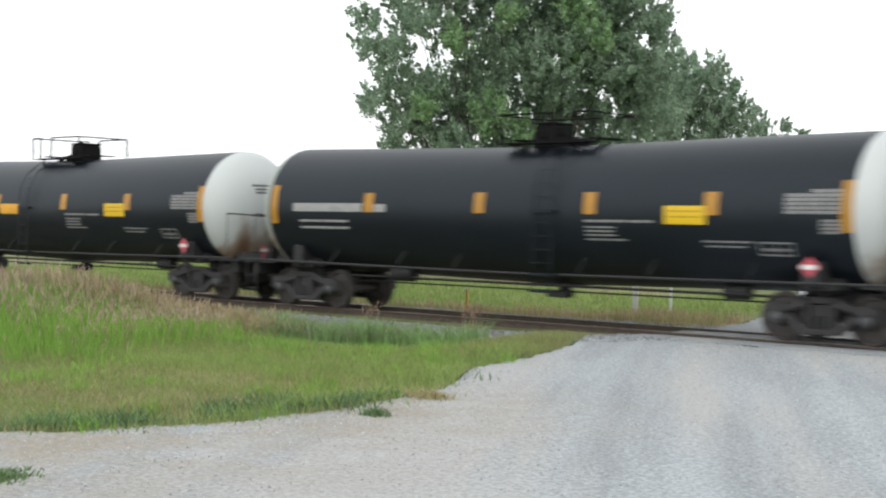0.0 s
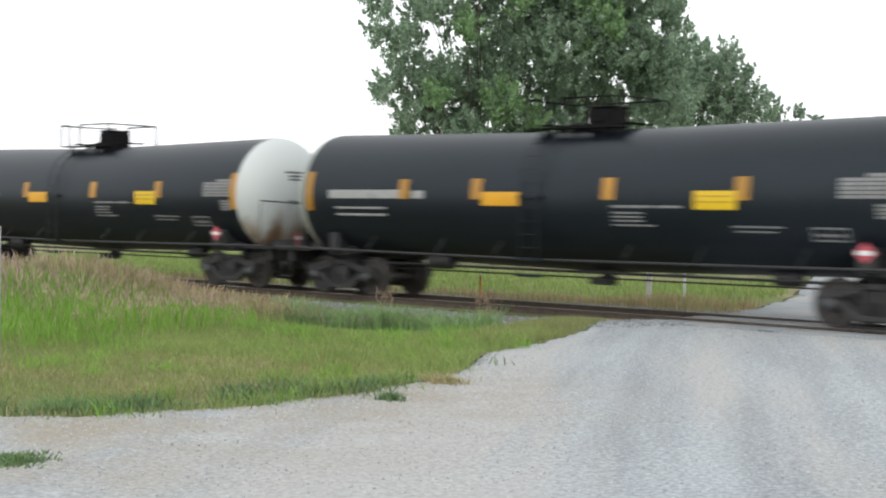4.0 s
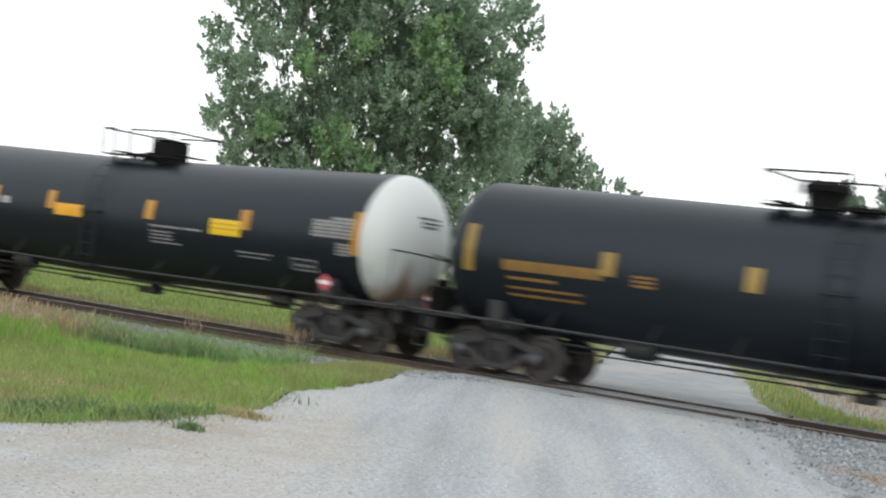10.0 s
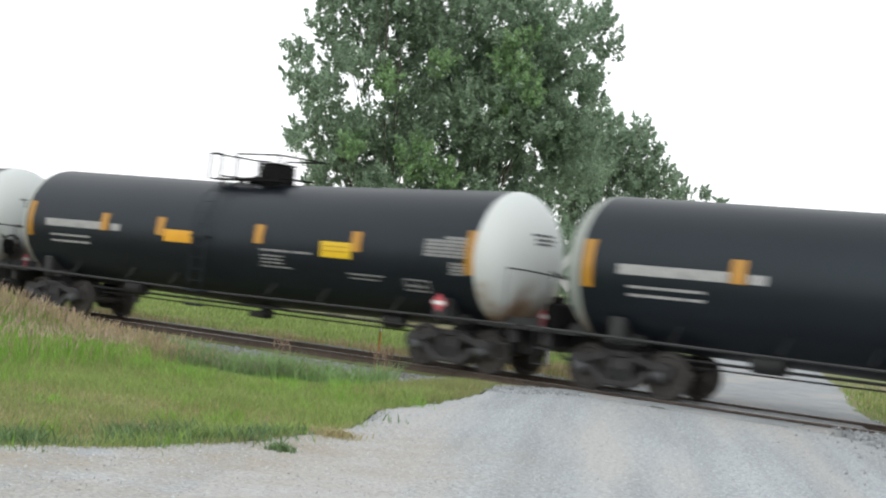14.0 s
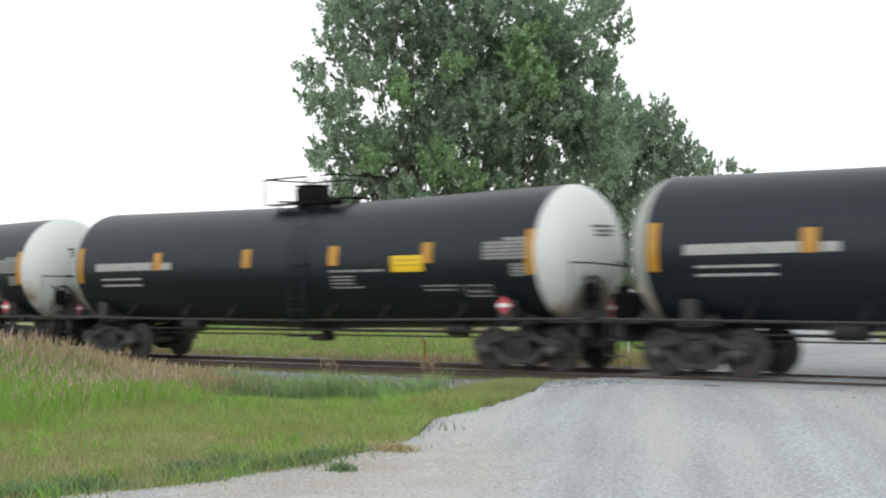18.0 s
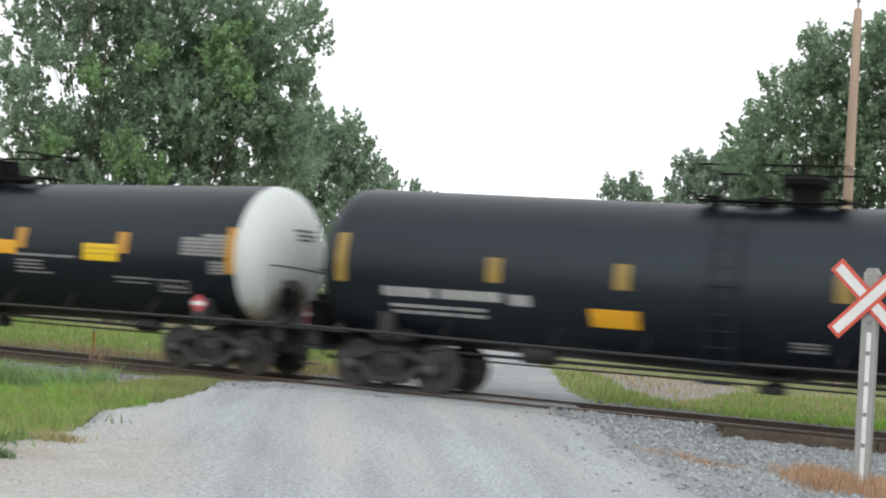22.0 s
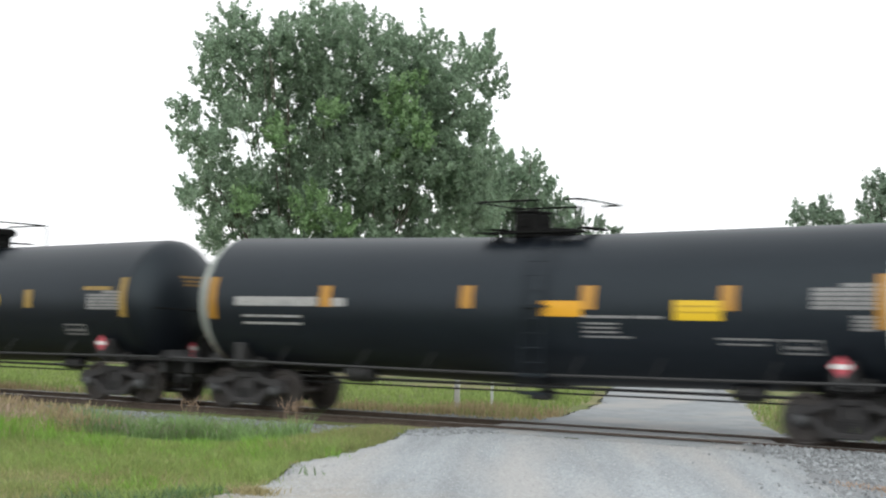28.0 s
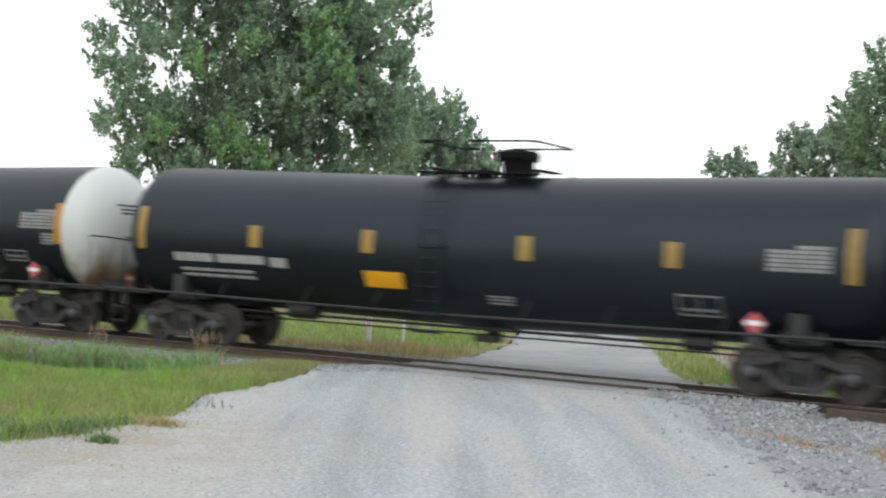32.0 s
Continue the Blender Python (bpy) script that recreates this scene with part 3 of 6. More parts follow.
def truck_frame(y):
    """Cast side frame: pedestals over the axles, sloping top and bottom members, bolster opening."""
    s = Shape()
    a, b = y - 0.075, y + 0.075
    for m in (-1, 1):
        s.prism([(m * 1.16, 0.44), (m * 1.16, 0.66), (m * 1.02, 0.73), (m * 0.74, 0.73), (m * 0.64, 0.64), (m * 0.64, 0.50), (m * 0.74, 0.58), (m * 1.04, 0.58), (m * 1.08, 0.44)], a, b)
        s.prism([(m * 0.70, 0.70), (m * 0.30, 0.86), (m * 0.30, 0.70), (m * 0.66, 0.58)], a, b)
        s.prism([(m * 0.66, 0.60), (m * 0.30, 0.30), (m * 0.30, 0.17), (m * 0.42, 0.18), (m * 0.76, 0.48)], a, b)
        s.prism([(m * 0.30, 0.86), (m * 0.22, 0.86), (m * 0.22, 0.22), (m * 0.30, 0.20)], a, b)
    s.box(0, y, 0.80, 0.66, 0.15, 0.12, edge=0.02)
    s.box(0, y, 0.22, 0.66, 0.17, 0.11, edge=0.02)
    return s


def wheel_pair():
    s = Shape()
    for m in (-1, 1):
        y = m * 0.72
        s.lathe([(y - m * 0.065, 0.12), (y - m * 0.06, 0.15), (y - m * 0.02, 0.20), (y - m * 0.005, 0.37), (y - m * 0.07, 0.39), (y - m * 0.07, 0.482), (y - m * 0.045, 0.484), (y - m * 0.03, WHEEL),
                 (y + m * 0.06, WHEEL - 0.004), (y + m * 0.068, 0.445), (y + m * 0.068, 0.40), (y + m * 0.02, 0.37), (y + m * 0.025, 0.20), (y + m * 0.085, 0.15), (y + m * 0.09, 0.11)], "y", 32)
        for k in range(3):
            ang = 2 * math.pi * k / 3
            s.box(0.29 * math.sin(ang), y + m * 0.03, 0.29 * math.cos(ang), 0.05, 0.025, 0.05)
    s.lathe([(-1.0, 0.07), (-0.62, 0.09), (0.62, 0.09), (1.0, 0.07)], "y", 14)
    return s


MESH = {}
WITH_BRAKE = (0, 1, 4, 5)    # these plates stand on cars whose brake end leads


def shared(name, build, mat, smooth=0.0):
    """Builds a part's mesh once and keeps it for all cars."""
    if name not in MESH:
        shape = build()
        MESH[name] = shape if isinstance(shape, bpy.types.Mesh) else shape.mesh(name, mat, smooth)
    return MESH[name]


def coil_spring():
    """Suspension spring, its turns as ridges."""
    profile = [(0.28, 0.05)]
    for k in range(5):
        profile += [(0.29 + 0.046 * k, 0.066), (0.312 + 0.046 * k, 0.066), (0.325 + 0.046 * k, 0.055)]
    return Shape().lathe(profile + [(0.52, 0.05)], "z", 8)


def make_truck(car, u):
    bolster = Shape().box(0, 0, 0.62, 0.42, 2.05, 0.26, edge=0.03).box(0, 0, 0.82, 0.5, 0.5, 0.14, edge=0.03)
    truck = part("truck", shared("truck", lambda: bolster, truck_steel), truck_steel, car, "dusty black cast-steel freight truck")
    truck.location = (u, 0, 0)
    for m in (-1, 1):
        part("side_frame", shared("side_frame" + str(m), lambda: truck_frame(m * 1.0), truck_steel), truck_steel, truck)
        for k in (-0.14, 0, 0.14):
            part("spring", shared("spring", coil_spring, frame_black), frame_black, truck, at=(k, m * 1.0, 0))
        for k in (-1, 1):
            cap = Shape().lathe([(m * 0.93, 0.10), (m * 0.95, 0.125), (m * 1.10, 0.125), (m * 1.12, 0.105), (m * 1.15, 0.05)], "y", 16)
            part("bearing_cap", shared("bearing" + str(m), lambda: cap, bearing_steel, 40), bearing_steel, truck, at=(k * AXLE, 0, WHEEL))
    for k in (-1, 1):
        part("wheelset", shared("wheelset", wheel_pair, wheel_steel, 35), wheel_steel, truck, at=(k * AXLE, 0, WHEEL))
    return truck


def make_gear(car):
    """Everything below and round a tank that all the cars share."""
    for m in (-1, 1):
        make_truck(car, m * BOGIE)
        sill = Shape().box(m * 7.55, 0, 0.90, 2.3, 0.42, 0.34, edge=0.03).box(m * 6.9, 0, 1.06, 0.7, 2.3, 0.18, edge=0.03)
        part("stub_sill", shared("stub_sill" + str(m), lambda: sill, frame_black), frame_black, car)
        for y in (-1, 1):
            saddle = Shape().prism([(m * 6.45, 1.0), (m * 7.35, 1.0), (m * 7.2, 1.45), (m * 6.6, 1.45)], y * 0.85 - 0.04, y * 0.85 + 0.04).box(m * 6.9, y * 1.05, 1.28, 0.32, 0.5, 0.5, edge=0.03)
            part("tank_saddle", shared("tank_saddle%d%d" % (m, y), lambda: saddle, frame_black), frame_black, car)
        step = Shape().box(m * 8.37, 0, 1.075, 1.18, 2.5, 0.045)
        part("end_platform", shared("end_platform" + str(m), lambda: step, frame_black), frame_black, car, "dusty black steel end platform")
        beam = Shape().box(m * 8.62, 0, 0.90, 0.22, 2.3, 0.30, edge=0.03).box(m * 8.30, 0, 0.66, 0.50, 0.70, 0.34, edge=0.04)
        part("end_sill", shared("end_sill" + str(m), lambda: beam, frame_black), frame_black, car)
        grab = Shape().tube([(m * 8.48, -1.31, 2.29), (m * 8.70, -0.9, 2.27), (m * 8.88, -0.3, 2.22), (m * 8.88, 0.9, 2.12), (m * 8.90, 1.28, 2.08)], 0.019)
        for x, y, z in ((8.48, -1.31, 2.29), (8.90, 1.28, 2.08)):
            grab.tube([(m * x, y, 1.07), (m * x, y, z)], 0.009)
        part("end_handrail", shared("end_handrail" + str(m), lambda: grab, soot_black), soot_black, car)
        for y in (-1.36, 1.36):
            rungs = Shape()
            for x in (8.35, 8.72):
                rungs.tube([(m * x, y, 0.38), (m * x, y, 1.10)], 0.018)
            for z in (0.40, 0.72):
                rungs.tube([(m * 8.35, y, z), (m * 8.72, y, z)], 0.018)
            part("corner_step", shared("corner_step%d%.2f" % (m, y), lambda: rungs, frame_black), frame_black, car)
        link = Shape().box(m * 8.80, 0, 0.82, 0.34, 0.30, 0.34, edge=0.03).prism([(m * 8.88, 0.62), (m * 9.028, 0.64), (m * 9.028, 1.0), (m * 8.88, 1.02)], -0.20, 0.16)
        part("coupler", shared("coupler" + str(m), lambda: link, truck_steel), truck_steel, car)
        hose = Shape().tube([(m * 8.7, 0.35, 0.80), (m * 8.85, 0.36, 0.55), (m * 9.0, 0.34, 0.48)], 0.028)
        part("air_hose", shared("air_hose" + str(m), lambda: hose, frame_black), frame_black, car)
        # Made-up black box that keeps the gap between the car ends dark.
        crate = Shape().box(m * 8.66, 0.72, 1.36, 0.42, 0.94, 0.54, edge=0.04).box(m * 8.60, 0.55, 1.68, 0.14, 0.40, 0.20, edge=0.03)
        part("gear_box", shared("gear_box" + str(m), lambda: crate, soot_black), soot_black, car, "black filler box added in the gap between car ends")
        pad = Shape().prism([(m * 7.0, 1.28), (m * 8.3, 1.28), (m * 8.45, 1.12), (m * 7.0, 1.12)], -0.6, 0.6)
        part("head_brace", shared("head_brace" + str(m), lambda: pad, frame_black), frame_black, car)
    for m in (-1, 1):
        rod = Shape().tube([(u, m * 1.45, z) for u, z in ((-8.9, 1.14), (-4.5, 1.10), (0, 1.07), (4.5, 1.10), (8.9, 1.14))], 0.032)
        for u in (-5.6, -3.4, -1.7, 1.7, 3.4, 5.6):
            rod.tube([(u, m * 1.45, 1.14), (u + 0.05, m * 1.20, 1.46)], 0.014)
        part("side_handrail", shared("side_handrail" + str(m), lambda: rod, frame_black), frame_black, car)
    for k, (u0, u1, y, z, r) in enumerate(((-5.9, 5.9, -0.62, 0.82, 0.026), (-5.9, 5.7, -0.30, 0.68, 0.020), (-6.0, 6.0, 0.45, 0.75, 0.022))):
        pipe = Shape().tube([(u0, y, z), (u1, y, z)], r)
        for u in (-4.2, -1.4, 1.6, 4.2):
            pipe.tube([(u, y, z), (u, y + 0.1, 1.25)], 0.014)
        part("brake_pipe", shared("brake_pipe%d" % k, lambda: pipe, frame_black), frame_black, car)
    valve = Shape().lathe([(0.52, 0.12), (0.56, 0.20), (0.70, 0.20), (0.72, 0.14), (1.05, 0.14)], "z", 16, (0.35, 0, 0)).box(0.35, 0, 0.90, 1.3, 0.7, 0.16, edge=0.03).box(0.35, -0.32, 0.62, 0.5, 0.10, 0.16, edge=0.02)
    part("outlet_valve", shared("outlet_valve", lambda: valve, frame_black), frame_black, car)
    tankette = Shape().lathe([(-4.35, 0.05), (-4.30, 0.19), (-3.65, 0.19), (-3.60, 0.05)], "x", 16, (0, -0.55, 0.92)).box(-3.95, -0.5, 1.12, 0.5, 0.2, 0.2, edge=0.02)
    part("air_reservoir", shared("air_reservoir", lambda: tankette, frame_black, 40), frame_black, car)
    brake = Shape().lathe([(4.55, 0.05), (4.60, 0.15), (5.15, 0.15), (5.20, 0.05)], "x", 16, (0, -0.45, 0.86)).box(4.85, -0.4, 1.05, 0.3, 0.2, 0.24, edge=0.02)
    part("brake_cylinder", shared("brake_cylinder", lambda: brake, frame_black, 40), frame_black, car)


# walkway on top, along the tank: its ends, the ladder, the manway, the opening in the near rail
DECKS = {"b": (-1.27, 1.15, -0.62, 0.30, (-0.86, -0.30)), "plain": (-1.00, 2.05, 0.24, 1.14, (-0.30, 0.45)), "low": (-1.10, 1.50, -0.32, 0.70, (-0.62, 0.06))}
MIDDLE = 0.13            # a car turned round has its walkway mirrored about this length


def make_deck(car, kind):
    """Ladder, walkway, guard rails, manway and valves on top of a tank."""
    turned = kind in ("a", "plain_turned")
    u0, u1, climb_u, man_u, (gap0, gap1) = DECKS[{"a": "b", "plain_turned": "plain"}.get(kind, kind)]

    def at(u):
        return 2 * MIDDLE - u if turned else u

    way = -1 if turned else 1
    path = [(1.60, 0.70), (1.61, 2.45), (1.53, 3.0), (1.28, 3.46), (0.84, 3.80)]
    for m in (-1, 1):
        climb = Shape()
        middle = at(climb_u if m < 0 else 2 * man_u - climb_u)
        for u in (middle - 0.24, middle + 0.24):
            climb.tube([(u, m * y, z) for y, z in path], 0.016, 5)
        for k in range(11):
            z = 0.76 + 0.28 * k
            y = np.interp(z, [q[1] for q in path], [q[0] for q in path])
            climb.tube([(middle - 0.24, m * y, z), (middle + 0.24, m * y, z)], 0.008)
        for z in (0.72, 1.08, 2.4):
            climb.box(middle, m * 1.54, z, 0.62, 0.16, 0.05)
        part("ladder", shared("ladder%d%s" % (m, kind), lambda: climb, tank_black), tank_black, car)
    deck = Shape()
    for y in (-0.64, 0.64):
        deck.box(at((u0 + u1) / 2), y, 3.90, u1 - u0, 0.34, 0.035, edge=0.008)
    for u in (u0 + 0.15, u1 - 0.15):
        deck.box(at(u), 0, 3.995, 0.30, 0.94, 0.03, edge=0.008)
    for u in (u0 + 0.4, u1 - 0.4):
        for y in (-0.74, 0.74):
            deck.box(at(u), y, 3.76, 0.05, 0.04, 0.26)
    part("deck", shared("deck" + kind, lambda: deck, soot_black), soot_black, car, "black steel grating deck round the manway")
    guard = Shape()
    top, foot = 4.53, 3.88
    for y, runs in ((-0.86, ((u0, gap0), (gap1, u1))), (0.86, ((u0, gap0), (gap1, u1)))):
        for a, b in runs:
            if b - a > 0.25:
                guard.tube([(at(a), y, top), (at(b), y, top)], 0.022)
            for u in (a, b):
                guard.tube([(at(u), y, foot), (at(u), y, top)], 0.027)
    for u in (u0, u1):
        guard.tube([(at(u), -0.86, top), (at(u), 0.86, top)], 0.022)
    part("guard_rail", shared("guard_rail" + kind, lambda: guard, soot_black), soot_black, car)
    if kind in ("a", "b"):
        dome = Shape().box(at(man_u), -0.02, 4.06, 0.62, 0.72, 0.56, edge=0.05).box(at(man_u), -0.02, 4.36, 0.635, 0.735, 0.05, edge=0.02)
        dome.box(at(man_u) - way * 0.33, -0.1, 4.20, 0.05, 0.22, 0.20, edge=0.01).box(at(man_u), -0.40, 4.12, 0.18, 0.05, 0.16, edge=0.01)
        words = "black box-shaped valve housing with a hinged lid"
    else:
        dome = Shape().lathe([(3.74, 0.33), (4.10, 0.33), (4.24, 0.37), (4.25, 0.45), (4.35, 0.46), (4.40, 0.40)], "z", 24, (at(man_u), 0, 0))
        for k in range(8):
            dome.box(at(man_u) + 0.43 * math.cos(k * 0.785), 0.43 * math.sin(k * 0.785), 4.27, 0.06, 0.06, 0.14)
        words = "black round manway with a flared bolted lid"
    part("manway", shared("manway" + kind, lambda: dome, soot_black, 40), soot_black, car, words)
    side_u = at(man_u - 0.72)
    vent = Shape().lathe([(3.76, 0.20), (3.92, 0.20), (3.93, 0.27), (4.00, 0.27), (4.02, 0.10), (4.06, 0.08)], "z", 16, (side_u, -0.05, 0))
    vent.lathe([(3.76, 0.09), (3.97, 0.09), (4.00, 0.05)], "z", 12, (side_u - way * 0.34, -0.2, 0))
    part("relief_valve", shared("relief_valve" + kind, lambda: vent, soot_black, 40), soot_black, car)


def placard(u, z):
    """Diamond-shaped hazard plate in its holder on the side."""
    s = 0.20
    shape, inner, band = Shape(), Shape(), Shape()
    y = -1.46
    for sh, r, off in ((shape, s, 0.0), (inner, s * 0.88, 0.006)):
        pts = [(u - r, y - off, z), (u, y - off, z - r), (u + r, y - off, z), (u, y - off, z + r)]
        sh.add(pts + [(a, b + 0.012, c) for a, b, c in pts], [(0, 1, 2, 3), (7, 6, 5, 4), (0, 4, 5, 1), (1, 5, 6, 2), (2, 6, 7, 3), (3, 7, 4, 0)])
    band.box(u, y - 0.012, z, s * 1.5, 0.006, s * 0.42)
    return shape, inner, band


def end_placard():
    """Hazard plate across the trailing platform."""
    u, z, s, mid = 8.80, 1.34, 0.14, -0.30
    plate, band = Shape(), Shape()
    pts = [(u, mid - s, z), (u, mid, z - s), (u, mid + s, z), (u, mid, z + s)]
    plate.add(pts + [(a - 0.012, b, c) for a, b, c in pts], [(0, 1, 2, 3), (7, 6, 5, 4), (0, 4, 5, 1), (1, 5, 6, 2), (2, 6, 7, 3), (3, 7, 4, 0)])
    plate.tube([(u - 0.02, mid, 1.08), (u - 0.02, mid, z)], 0.018)
    band.box(u + 0.006, mid, z, 0.006, s * 1.5, s * 0.6)
    return plate, band


def add_placards(car, u, z):
    tag = "%.2f_%.2f" % (u, z)
    rim, face, band = placard(u, z)
    plate = part("placard", shared("placard" + tag, lambda: rim, red_sheet), red_sheet, car, "red and white diamond hazard placard")
    part("placard_face", shared("placard_face" + tag, lambda: face, red_sheet), red_sheet, plate)
    part("placard_band", shared("placard_band" + tag, lambda: band, white_sheet), white_sheet, plate)
    bracket = Shape().box(u, -1.435, z - 0.12, 0.30, 0.03, 0.46, edge=0.008).tube([(u, -1.43, z - 0.3), (u, -1.36, 1.1)], 0.02)
    part("placard_holder", shared("holder" + tag, lambda: bracket, frame_black), frame_black, car)
    flat, strip = end_placard()
    low = part("end_placard", shared("end_placard", lambda: flat, red_sheet), red_sheet, car, "faded red hazard placard")
    part("placard_band", shared("end_band", lambda: strip, white_sheet), white_sheet, low)


def brake_wheel(car, way):
    """Hand brake on the end that the way, 1 or -1, tells."""
    y, key = -0.78 * way, str(way)
    ring = Shape().tube([(way * 8.70, y + 0.27 * math.cos(a), 1.72 + 0.27 * math.sin(a)) for a in (2 * math.pi * k / 20 for k in range(20))], 0.032, 6, True)
    wheel = part("hand_wheel", shared("hand_wheel" + key, lambda: ring, soot_black, 40), soot_black, car, "black hand brake wheel")
    for k in range(5):
        a = 2 * math.pi * k / 5
        spoke = Shape().tube([(way * 8.72, y, 1.72), (way * 8.70, y + 0.27 * math.cos(a), 1.72 + 0.27 * math.sin(a))], 0.024)
        part("spoke", shared("spoke" + key + str(k), lambda: spoke, soot_black), soot_black, wheel)
    case = Shape().box(way * 8.58, y, 1.66, 0.16, 0.34, 0.42, edge=0.06)
    part("brake_housing", shared("brake_housing" + key, lambda: case, soot_black), soot_black, car, "black hand brake gear housing")
    lever = Shape().tube([(way * 8.68, y - 0.35, 2.0), (way * 8.66, y - 0.12, 1.8)], 0.03)
    part("release_lever", shared("release_lever" + key, lambda: lever, soot_black), soot_black, car)
    rod = Shape().tube([(way * 8.64, y + 0.05, 1.1), (way * 8.64, y + 0.05, 1.5)], 0.03)
    part("brake_rod", shared("brake_rod" + key, lambda: rod, soot_black), soot_black, car)


def plate_part(car, name, mat, key, *sheets):
    s = Shape()
    for args in sheets:
        sheet_on_tank(s, *args)
    return part(name, shared(key, lambda: s, mat, 30), mat, car)


def head_text(car, side, mat, out=0.0):
    s = Shape()
    for row, (y0, y1, z) in enumerate(((-0.40, 0.42, 3.02), (-0.30, 0.45, 2.92), (-0.30, 0.30, 2.83))):
        for k in range(4):
            ya, yb = y0 + (y1 - y0) * k / 4, y0 + (y1 - y0) * (k + 0.82) / 4
            pts = []
            for y, zz in ((ya, z), (yb, z), (yb, z + 0.055), (ya, z + 0.055)):
                rr = min(0.999, math.hypot(y, zz - ZC) / R)
                pts.append((side * (END + 0.026 + out + 0.76 * math.sqrt(1 - rr * rr)), y, zz))
            s.add(pts, [(0, 1, 2, 3)])
    tagged(part("end_lettering", shared("end_lettering%d%s%.2f" % (side, mat.name, out), lambda: s, mat), mat, car), kind="stuff")


def make_car(kind):
    """One tank car. Kinds: white (white ends), plain (all black, yellow lettering), low (all black, low lettering); 0 to 3 tells the plates."""
    style, plates = kind
    car = new("tank_car")
    white = style == "white"
    shell = part("shell", shared("shell", tank_shell, tank_black), tank_black, car, "glossy black tank shell dipping slightly to its middle")
    for side in (-1, 1):
        paint = tank_black if not white else shaded_end if side < 0 else white_brake_end if plates in WITH_BRAKE else white_end
        dome = part("tank_end", shared("tank_end%d%s" % (side, paint.name), lambda: tank_head(side), paint, 35), paint, car, "white domed tank end with shade painted into its grey" if white and side < 0 else "white domed tank end with rust-brown runs" if white else "black domed tank end")
        if style == "low":
            dome.location.x = side * 0.22
    if style == "low":
        shell.scale.x = (END + 0.22) / END
    make_gear(car)
    make_deck(car, ("a" if plates in WITH_BRAKE else "b") if white else "plain_turned" if style == "plain" and plates in (1, 4) else style)
    sheet_mat = orange_sheet if white else ochre_sheet
    for side in (-1, 1):
        tip = 7.85 if style == "low" else 7.61 if side > 0 else 7.54
        plate_part(car, "end_reflector", sheet_mat, "end_reflector%d%s" % (side, style), (side * tip - 0.11, side * tip + 0.11, 2.06, 3.00))
    if style == "white":
        spots = {0: (-4.27, -0.92, 2.02, 4.85), 1: (-4.27, -0.68, 2.05, 4.86), 2: (-4.36, -2.17, 1.35, 4.42), 3: (-4.40, -2.28, 1.18, 4.30), 4: (-4.38, -1.4, 1.75, 4.6), 5: (-4.31, -1.06, 2.07, 4.87)}[plates]
        low, high, text_z = 2.35, 2.80, 2.46
    elif style == "plain":
        spots, low, high, text_z = (-4.40, -1.5 if plates > 1 else -1.86, 1.68, 4.24), 2.25, 2.70, 2.26
    else:
        spots, low, high, text_z = (-4.60 if plates else -4.68, -2.12 if plates else -1.82, 1.72, 4.66), 2.20, 2.66, 1.94
    for u in spots:
        plate_part(car, "reflector", sheet_mat, "reflector%.2f%s" % (u, style), (u - 0.145, u + 0.145, low, high))
    ink = yellow_mark if style == "plain" else white_mark
    marks = Shape()
    if style == "white":
        bars_on_tank(marks, -6.84, -4.50, 2.36, 2.56, [1, 1, 1, 1, 0.3, 1, 1, 1, 1, 1, 1], 0.035)
        bars_on_tank(marks, -4.10, -3.74, 2.36, 2.54, [1, 1])
        bars_on_tank(marks, -6.62, -4.97, 2.11, 2.16, [1.2, 0.8, 1, 1.4], 0.06)
        bars_on_tank(marks, -6.62, -4.97, 1.95, 2.00, [0.9, 1.5, 1, 1], 0.06)
    elif style == "plain":
        bars_on_tank(marks, -6.72, -4.52, 2.15, 2.36, [1, 1, 1, 1, 0.3, 1, 1, 1, 1, 1, 1], 0.05)
        bars_on_tank(marks, -6.6, -5.5, 1.98, 2.04, [1, 1.3, 0.8], 0.06)
        bars_on_tank(marks, -6.6, -4.95, 1.80, 1.85, [1.2, 0.8, 1, 1.4], 0.06)
        bars_on_tank(marks, -6.6, -4.95, 1.66, 1.71, [0.9, 1.5, 1, 1], 0.06)
    else:
        bars_on_tank(marks, -6.93, -5.86, 1.84, 2.02, [1, 1, 1, 1], 0.08)
        bars_on_tank(marks, -5.72, -4.46, 1.84, 2.02, [1, 1, 1, 1, 1, 1], 0.08)
        bars_on_tank(marks, -4.29, -3.88, 1.80, 2.0, [1, 1], 0.1)
        for z in (1.52, 1.64):
            bars_on_tank(marks, -6.8, -4.8, z, z + 0.06, [1.2, 0.8, 1, 1.4], 0.1)
    tagged(part("reporting_mark", shared("marks" + style, lambda: marks, ink), ink, car), kind="stuff")
    data = Shape()
    if style == "white":
        u = spots[2] + (-0.13 if plates in WITH_BRAKE else 0.08)
        far_u = 4.63 if plates in WITH_BRAKE else 4.18
        bars_on_tank(data, u, u + 1.0, 2.19, 2.24, [1, 1.3, 0.7], 0.08)
        bars_on_tank(data, u + 1.08, u + 1.66, 2.19, 2.24, [1, 1], 0.08)
        for z, w in ((2.07, 0.75), (1.99, 0.72), (1.91, 0.75), (1.82, 1.0)):
            bars_on_tank(data, u + 0.02, u + w, z, z + 0.035, [1, 0.8, 1.2], 0.08)
        bars_on_tank(data, far_u, far_u + 1.05, 1.83, 1.865, [1, 1.3, 0.7, 1], 0.08)
